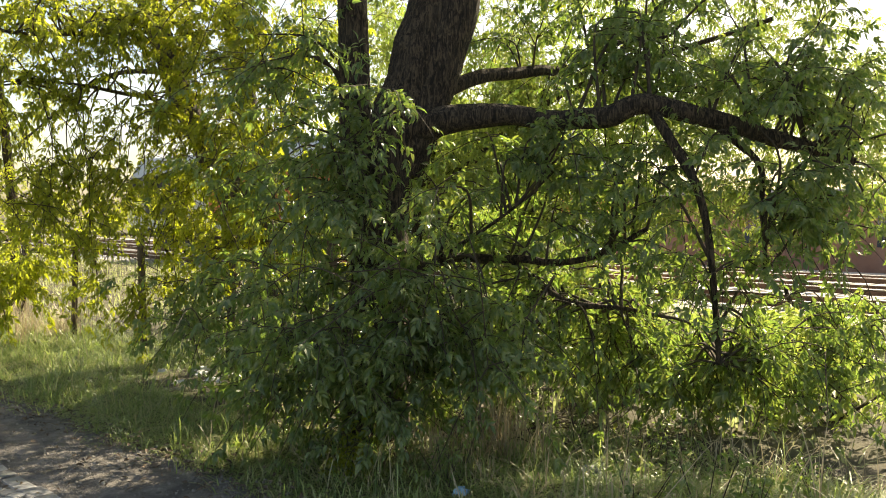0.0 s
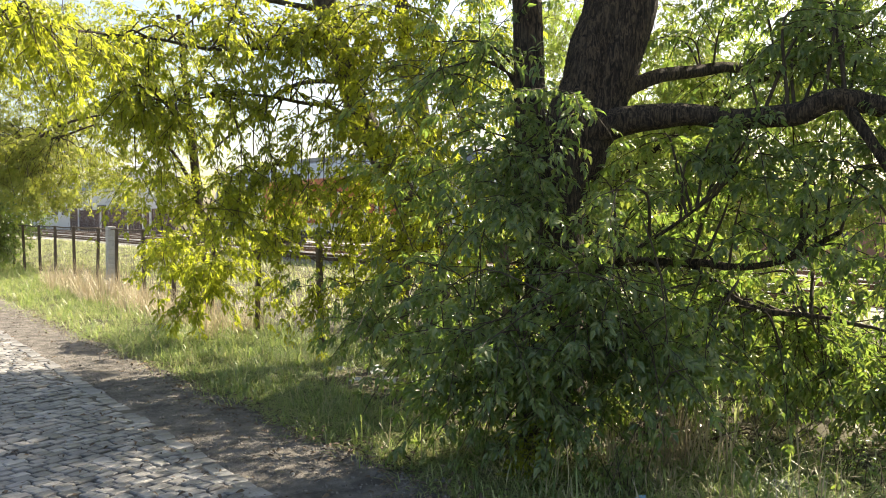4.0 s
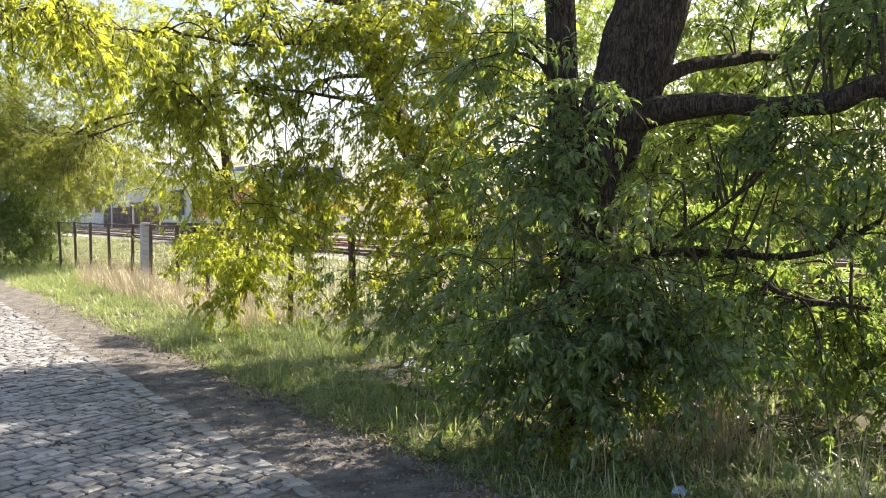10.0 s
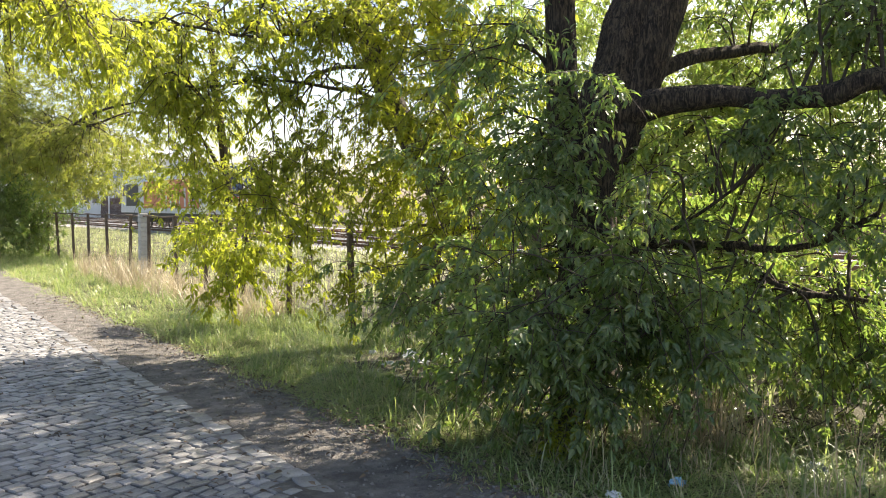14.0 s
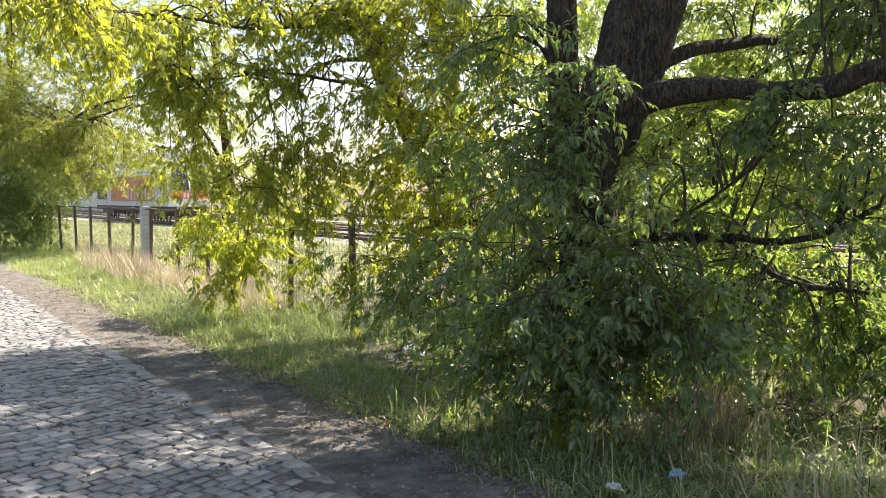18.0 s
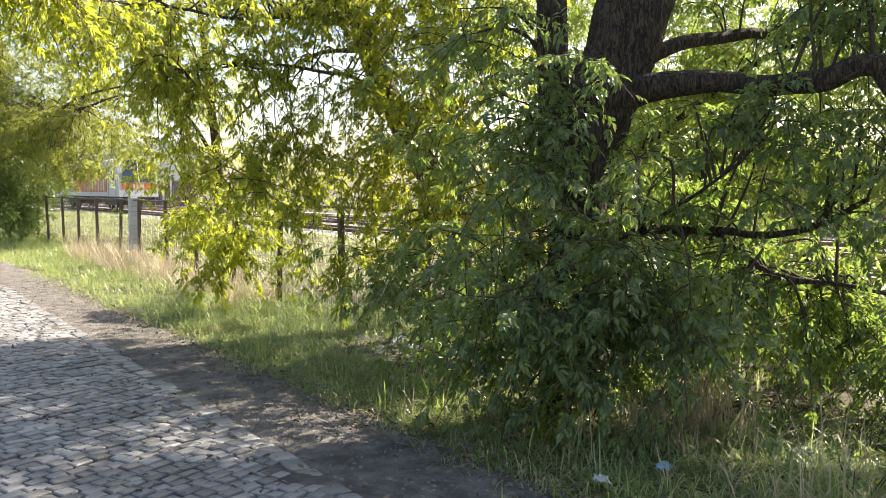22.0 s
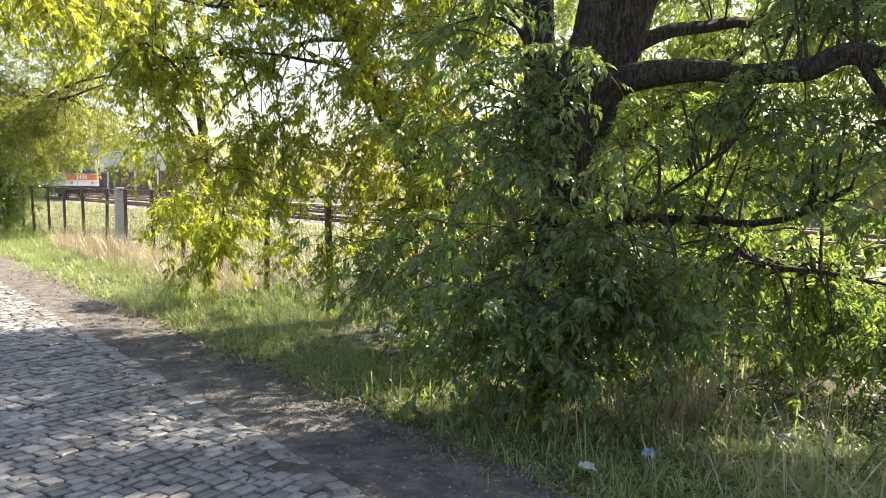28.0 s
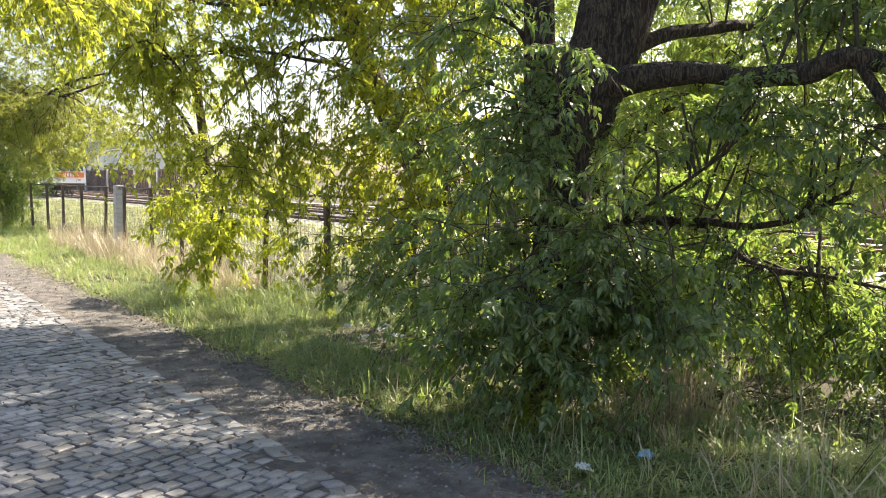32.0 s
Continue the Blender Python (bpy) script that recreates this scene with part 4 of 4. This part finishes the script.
# Wears the sunlit leaf colours, so a sun fleck is painted in.
weed((3.72, 4.25, 0.0), "bright yellow-green leafy weed in the verge grass", 9, 0.42, 0.05, M_LEAF_SUN, 61)
wrng = np.random.default_rng(62)
for k in range(26):
    x, y = wrng.uniform(3.9, 5.6), wrng.uniform(1.0, 7.0)
    weed((x, y, 0.0), "low green leafy weed among the verge grass", int(wrng.integers(4, 9)), wrng.uniform(0.2, 0.5), wrng.uniform(0.03, 0.05), M_LEAF, 70 + k)

# ---- fence ----
fence = tagged(thing("fence", (FENCE_X, 0, 0)), "old wire-mesh fence with dark posts and a top rail", "fence")
POSTS = [6.1, 7.89, 9.74, 11.7, 13.48, 15.25, 16.96, 18.84, 20.39, 22.41, 24.52, 26.39, 28.6, 30.4, 32.2, 34.0]
prng = np.random.default_rng(5)
for k, y in enumerate(POSTS):
    g = Geo()
    box(g, (-0.031, -0.031, -0.25), (0.031, 0.031, 1.47), 0.008)
    p = part("post", g, M_POST, fence, smooth=False)
    p.matrix_basis = pose(0, y, 0, prng.normal(0, 1.5), prng.normal(0, 1.5), prng.normal(0, 6))
for y0, y1 in zip(POSTS[:-1], POSTS[1:]):
    g = Geo()
    tube(g, [(0.0, y0, 1.45), (0.0, (y0 + y1) / 2, 1.43), (0.0, y1, 1.45)], 0.017, 0.017, 8)
    part("top_rail", g, M_POST, fence)
g = Geo()
for z in np.arange(0.1, 1.42, 0.12):
    tube(g, [(0.06, y, z + 0.01 * math.sin(y * 3)) for y in np.arange(POSTS[0], POSTS[-1], 0.9)], 0.002, 0.002, 3)
for y in np.arange(POSTS[0], POSTS[-1], 0.12):
    tube(g, [(0.06, y, 0.05), (0.06, y + 0.01, 1.42)], 0.002, 0.002, 3)
part("wire_mesh", g, M_WIRE, fence)
pillar = tagged(thing("concrete_post", (FENCE_X + 0.02, 19.35, 0)), "pale ribbed concrete post standing at the fence", "post")
for k in range(16):
    boxed("block", (-0.08, -0.11, -0.1 + 0.1 * k), (0.08, 0.11, -0.004 + 0.1 * k), M_CONCRETE, pillar, bevel=0.008)

# ---- railway ----
ballast = sheet("track_bed", np.array([16.6, 17.4, 34.5, 35.4]), np.arange(-60, 260, 4.0), lambda X, Y: np.where((X > 17) & (X < 35), -0.2, -0.38), M_BALLAST, "gravel bed under several railway tracks")
for cx in (19.2, 23.8, 28.4):
    track = tagged(thing("railway_track", (cx, 0, -0.2)), "railway track with steel rails on sleepers", "track", "parallel railway tracks")
    for sx in (-0.75, 0.75):
        g = Geo()
        box(g, (sx - 0.035, -60, 0.06), (sx + 0.035, 250, 0.2))
        r = part("rail", g, M_RUST, track, smooth=False)
        g = Geo()
        box(g, (sx - 0.037, -60, 0.204), (sx + 0.037, 250, 0.222))
        part("rail_head", g, M_RAIL, r, smooth=False)
    g = Geo()
    for y in np.arange(-60, 250, 0.65):
        box(g, (-1.3, y - 0.12, -0.05), (1.3, y + 0.12, 0.03))
    part("sleeper_rest", g, M_CONCRETE, track, smooth=False)["kind"] = "stuff"

# ---- locomotive ----
LOCO_LENGTH = 22.6
loco = tagged(thing("locomotive"), "white and orange diesel locomotive rolling on the near track", "locomotive")
half = 1.48
g = Geo()
prof = [(-half, 1.15), (-half, 3.3), (-1.15, 4.05), (-0.7, 4.25), (0.7, 4.25), (1.15, 4.05), (half, 3.3), (half, 1.15)]
v = []
for y, squeeze in zip((0.0, 0.9, LOCO_LENGTH - 0.9, LOCO_LENGTH), (0, 1, 1, 0)):
    for x, z in prof:
        back = 0.0 if squeeze or z < 2.2 else (0.75 * (z - 2.2) / 2.0)
        v.append((x, y + (back if y < 5 else -back), z))
f = []
for k in range(3):
    f += [(8 * k + j, 8 * k + (j + 1) % 8, 8 * k + 8 + (j + 1) % 8, 8 * k + 8 + j) for j in range(8)]
g.add(v, [f, [list(range(8))[::-1], list(range(24, 32))]])
part("body", g, M_WHITE, loco, smooth=False)
for side in (-1, 1):
    xa, xb = sorted((side * (half + 0.005), side * (half + 0.03)))
    panel = boxed("side_panel", (xa, 3.8, 1.5), (xb, 16.0, 3.4), M_ORANGE, loco, "orange side panel")
    xa, xb = sorted((side * (half + 0.034), side * (half + 0.04)))
    for k, (y0, wide, tall) in enumerate([(4.6, 0.35, 1.2), (5.4, 0.3, 0.8), (6.3, 0.35, 1.2), (7.5, 0.22, 0.8), (8.4, 0.3, 1.2), (9.3, 0.35, 0.8), (10.3, 0.3, 0.8), (11.2, 0.22, 1.2)]):
        boxed("lettering_bar", (xa, y0, 1.6), (xb, y0 + wide, 1.6 + tall), M_WHITE, panel)
    xa, xb = sorted((side * (half + 0.004), side * (half + 0.025)))
    boxed("louvre_panel", (xa, LOCO_LENGTH - 5.0, 1.65), (xb, LOCO_LENGTH - 1.7, 3.3), M_DARK, loco, "dark louvred side panel")
    for y0 in (1.5, LOCO_LENGTH - 1.5):
        boxed("cab_window", (xa, y0, 2.4), (xb, y0 + 0.9, 3.25), M_GLASS, loco, "dark cab window")
    for y0 in (0.9, 3.1, LOCO_LENGTH - 5.3):
        g = Geo()
        tube(g, [(side * (half + 0.06), y0, 1.2), (side * (half + 0.06), y0, 3.0)], 0.02, 0.02, 6)
        part("handrail", g, M_GREY, loco)
band = boxed("end_band", (-1.3, -0.03, 1.7), (1.3, -0.005, 2.18), M_ORANGE, loco, "orange band")
for k, x0 in enumerate((-0.45, -0.2, 0.05, 0.25)):
    boxed("lettering_bar", (x0, -0.04, 1.78), (x0 + 0.13, -0.034, 2.1), M_WHITE, band)
g = Geo()
g.add([(-1.28, 0.0, 2.3), (1.28, 0.0, 2.3), (1.05, 0.62, 4.0), (-1.05, 0.62, 4.0)], [[(0, 1, 2, 3)]])
screen = part("windscreen", g, M_GLASS, loco, "dark tinted windscreen")
g = Geo()
tube(g, [(0, 0.0, 2.3), (0, 0.61, 4.0)], 0.04, 0.05, 4)
part("divider", g, M_WHITE, screen)
for x0 in (-1.0, 0.78):
    boxed("lamp", (x0, -0.03, 1.35), (x0 + 0.22, -0.006, 1.55), M_GREY, loco, "round-cornered grey lamp", 0.004)
    g = Geo()
    tube(g, [(x0 + 0.1, 0.0, 1.0), (x0 + 0.1, -0.5, 1.0)], 0.09, 0.09, 10)
    tube(g, [(x0 + 0.1, -0.5, 1.0), (x0 + 0.1, -0.56, 1.0)], 0.22, 0.2, 14)
    part("buffer", g, M_DARK, loco)
boxed("roof_unit", (-0.8, 6.0, 4.25), (0.8, 15.0, 4.42), M_GREY, loco, "grey roof cooler")
boxed("underframe", (-1.3, 0.5, 0.8), (1.3, LOCO_LENGTH - 0.5, 1.15), M_DARK, loco)
for y0 in (2.2, LOCO_LENGTH - 5.8):
    bogie = boxed("bogie", (-1.15, y0, 0.45), (1.15, y0 + 3.6, 0.85), M_DARK, loco)
    for k in range(3):
        for sx in (-0.75, 0.75):
            g = Geo()
            yy = y0 + 0.3 + 1.5 * k
            tube(g, [(sx - 0.07, yy, 0.5), (sx + 0.07, yy, 0.5)], 0.5, 0.5, 20)
            part("wheel", g, M_DARK, bogie)

# ---- buildings ----
hall = tagged(thing("industrial_hall", (36.0, 126.0, -0.3)), "white industrial hall with a blue band far behind the tracks", "building")
boxed("wall", (0, 0, -0.1), (7, 170, 8.6), M_WHITE, hall)
boxed("band", (-0.05, 0, 6.4), (-0.01, 60, 7.8), M_BLUE, hall, "blue band")
g = Geo()
g.add([(-0.3, -0.3, 8.6), (7.3, -0.3, 11.0), (7.3, 170.3, 11.0), (-0.3, 170.3, 8.6), (-0.3, -0.3, 8.85), (7.3, -0.3, 11.25), (7.3, 170.3, 11.25), (-0.3, 170.3, 8.85)],
      [[(3, 2, 1, 0), (4, 5, 6, 7), (0, 1, 5, 4), (1, 2, 6, 5), (2, 3, 7, 6), (3, 0, 4, 7)]])
part("roof", g, M_WHITE, hall, "pale sloping sheet roof", smooth=False)
for k in range(8):
    boxed("window", (-0.06, 3 + 8 * k, 2.5), (-0.012, 8 + 8 * k, 4.0), M_GLASS, hall)
shed = tagged(thing("brick_building", (36.5, -30, -0.3)), "long low red-brick building behind the tracks", "building")
boxed("wall", (0, 0, -0.1), (8, 66, 3.1), M_BRICK, shed)
boxed("roof", (-0.3, -0.3, 3.1), (8.3, 66.3, 3.3), M_GREY, shed)
for k in range(12):
    boxed("window", (-0.02, 2 + 5.4 * k, 1.0), (0.05, 3.6 + 5.4 * k, 2.3), M_GLASS, shed)
    boxed("pilaster", (-0.12, 0.2 + 5.4 * k, -0.1), (-0.004, 0.7 + 5.4 * k, 3.0), M_BRICK, shed)
paling = tagged(thing("board_fence", (31.5, 92.0, -0.2)), "dark brown board fence with white posts beyond the tracks", "fence")
g = Geo()
box(g, (-0.02, 0, 0.05), (0.02, 0.24, 3.0))
board = g.mesh("board", M_BROWN, False)
for k in range(150):
    part("board", board, M_BROWN, paling).location = (0.03 * (k % 2), 0.32 * k, 0.0)
for y0 in (8.6, 11.4, 17.5, 30, 42):
    boxed("post", (-0.2, y0, -0.1), (-0.05, y0 + 0.35, 3.3), M_WHITE, paling, "white post")

# ---- cobbles ----
LAY = radians(23)  # the setts lie askew to the street
LAY_TURN = np.array([(math.cos(LAY), math.sin(LAY)), (-math.sin(LAY), math.cos(LAY))])


def cobble(geo, rng, cx, cy, z, lx, ly, h=0.04, coarse=False, askew=True):
    """A sett with cut corners, a worn rim and a slightly domed, tilted top."""
    if coarse:
        c = np.array([(-1, -1), (1, -1), (1, 1), (-1, 1)]) * np.array([lx, ly]) / 2 * (1 + rng.normal(0, 0.06, (4, 1)))
        if askew:
            c = c @ LAY_TURN
        geo.add(np.vstack([np.c_[c + (cx, cy), np.full(4, z - 0.03)], np.c_[c * 0.84 + (cx, cy), z + c @ rng.normal(0, 0.05, 2)]]),
                [[(0, 1, 5, 4), (1, 2, 6, 5), (2, 3, 7, 6), (3, 0, 4, 7), (4, 5, 6, 7)]])
        return
    c = OCTAGON * np.array([lx, ly]) / 2 * (1 + rng.normal(0, 0.05, (8, 1)))
    turn = rng.normal(0, 0.06)
    c = c @ np.array([(math.cos(turn), math.sin(turn)), (-math.sin(turn), math.cos(turn))])
    if askew:
        c = c @ LAY_TURN
    tilt = c @ rng.normal(0, 0.03, 2)
    low = np.c_[c + (cx, cy), np.full(8, z - h)]
    rim = np.c_[c * 0.99 + (cx, cy), z - 0.007 + tilt]
    top = np.c_[c * 0.87 + (cx, cy), z + tilt * 0.87]
    f = [(8 * k + j, 8 * k + (j + 1) % 8, 8 * k + 8 + (j + 1) % 8, 8 * k + 8 + j) for k in range(2) for j in range(8)]
    geo.add(np.vstack([low, rim, top]), [f, [(16, 17, 18, 19, 20, 21, 22, 23)]])


crng = np.random.default_rng(77)
road_ob = bpy.data.objects["road"]
rest = Geo()
single = 0
row = -8.0
while row < 44:
    deep = crng.uniform(0.082, 0.11)
    along = -6.0 - crng.uniform(0, 0.1)
    while along < 22:
        wide = crng.uniform(0.1, 0.16)
        wave = row + 0.03 * math.sin(along * 1.6 + row * 0.7) + 0.01 * math.sin(along * 9 + row * 5)
        cx, cy = np.array((along + wide / 2, wave)) @ LAY_TURN
        along += wide
        if not (-4.2 < cx < EDGE_X - 0.19 and -2 < cy < 45):
            continue
        cz = 0.014 + 0.03 * (1 - ((cx + 1.4) / 3.7) ** 2) + crng.normal(0, 0.003)
        if 3.6 < cy < 7.6 and cx > 0.3 and single < 300:
            g = Geo()
            cobble(g, crng, 0, 0, 0, wide - 0.014, deep - 0.014)
            part("cobble", g, M_STONE, road_ob, smooth=False).location = (cx, cy, cz)
            single += 1
        else:
            cobble(rest, crng, cx, cy, cz, wide - 0.010, deep - 0.010, 0.04, cx < 0.11 * cy - 0.25 or cy > 16 or cy < 2)
    row += deep
part("cobbles", rest, M_STONE_FAR, road_ob, "worn grey granite cobbles", smooth=False)["kind"] = "stuff"
edge_stones = Geo()
y = -2.0
while y < 45:
    l = crng.uniform(0.12, 0.22)
    place = (EDGE_X - 0.11 + crng.normal(0, 0.01), y + l / 2, 0.016 + crng.normal(0, 0.004))
    if 3.5 < y < 16:
        g = Geo()
        cobble(g, crng, 0, 0, 0, crng.uniform(0.12, 0.16), l - 0.012, 0.04, False, False)
        part("edge_stone", g, M_STONE, road_ob, smooth=False).location = place
    else:
        cobble(edge_stones, crng, *place, crng.uniform(0.12, 0.16), l - 0.012, 0.04, False, False)
    y += l
part("edge_stones", edge_stones, M_STONE_FAR, road_ob, "row of edge stones", smooth=False)["kind"] = "stuff"


def motions():
    walk(loco, [(t, pose(19.2, s, 0.02)) for t, s in ((0, 13.0), (10, 38.8), (13, 46.6), (20, 64.9), (22, 69.6), (24, 74.6), (26, 79.3), (28, 83.6), (30, 86.4), (32, 88.2))])


motions()
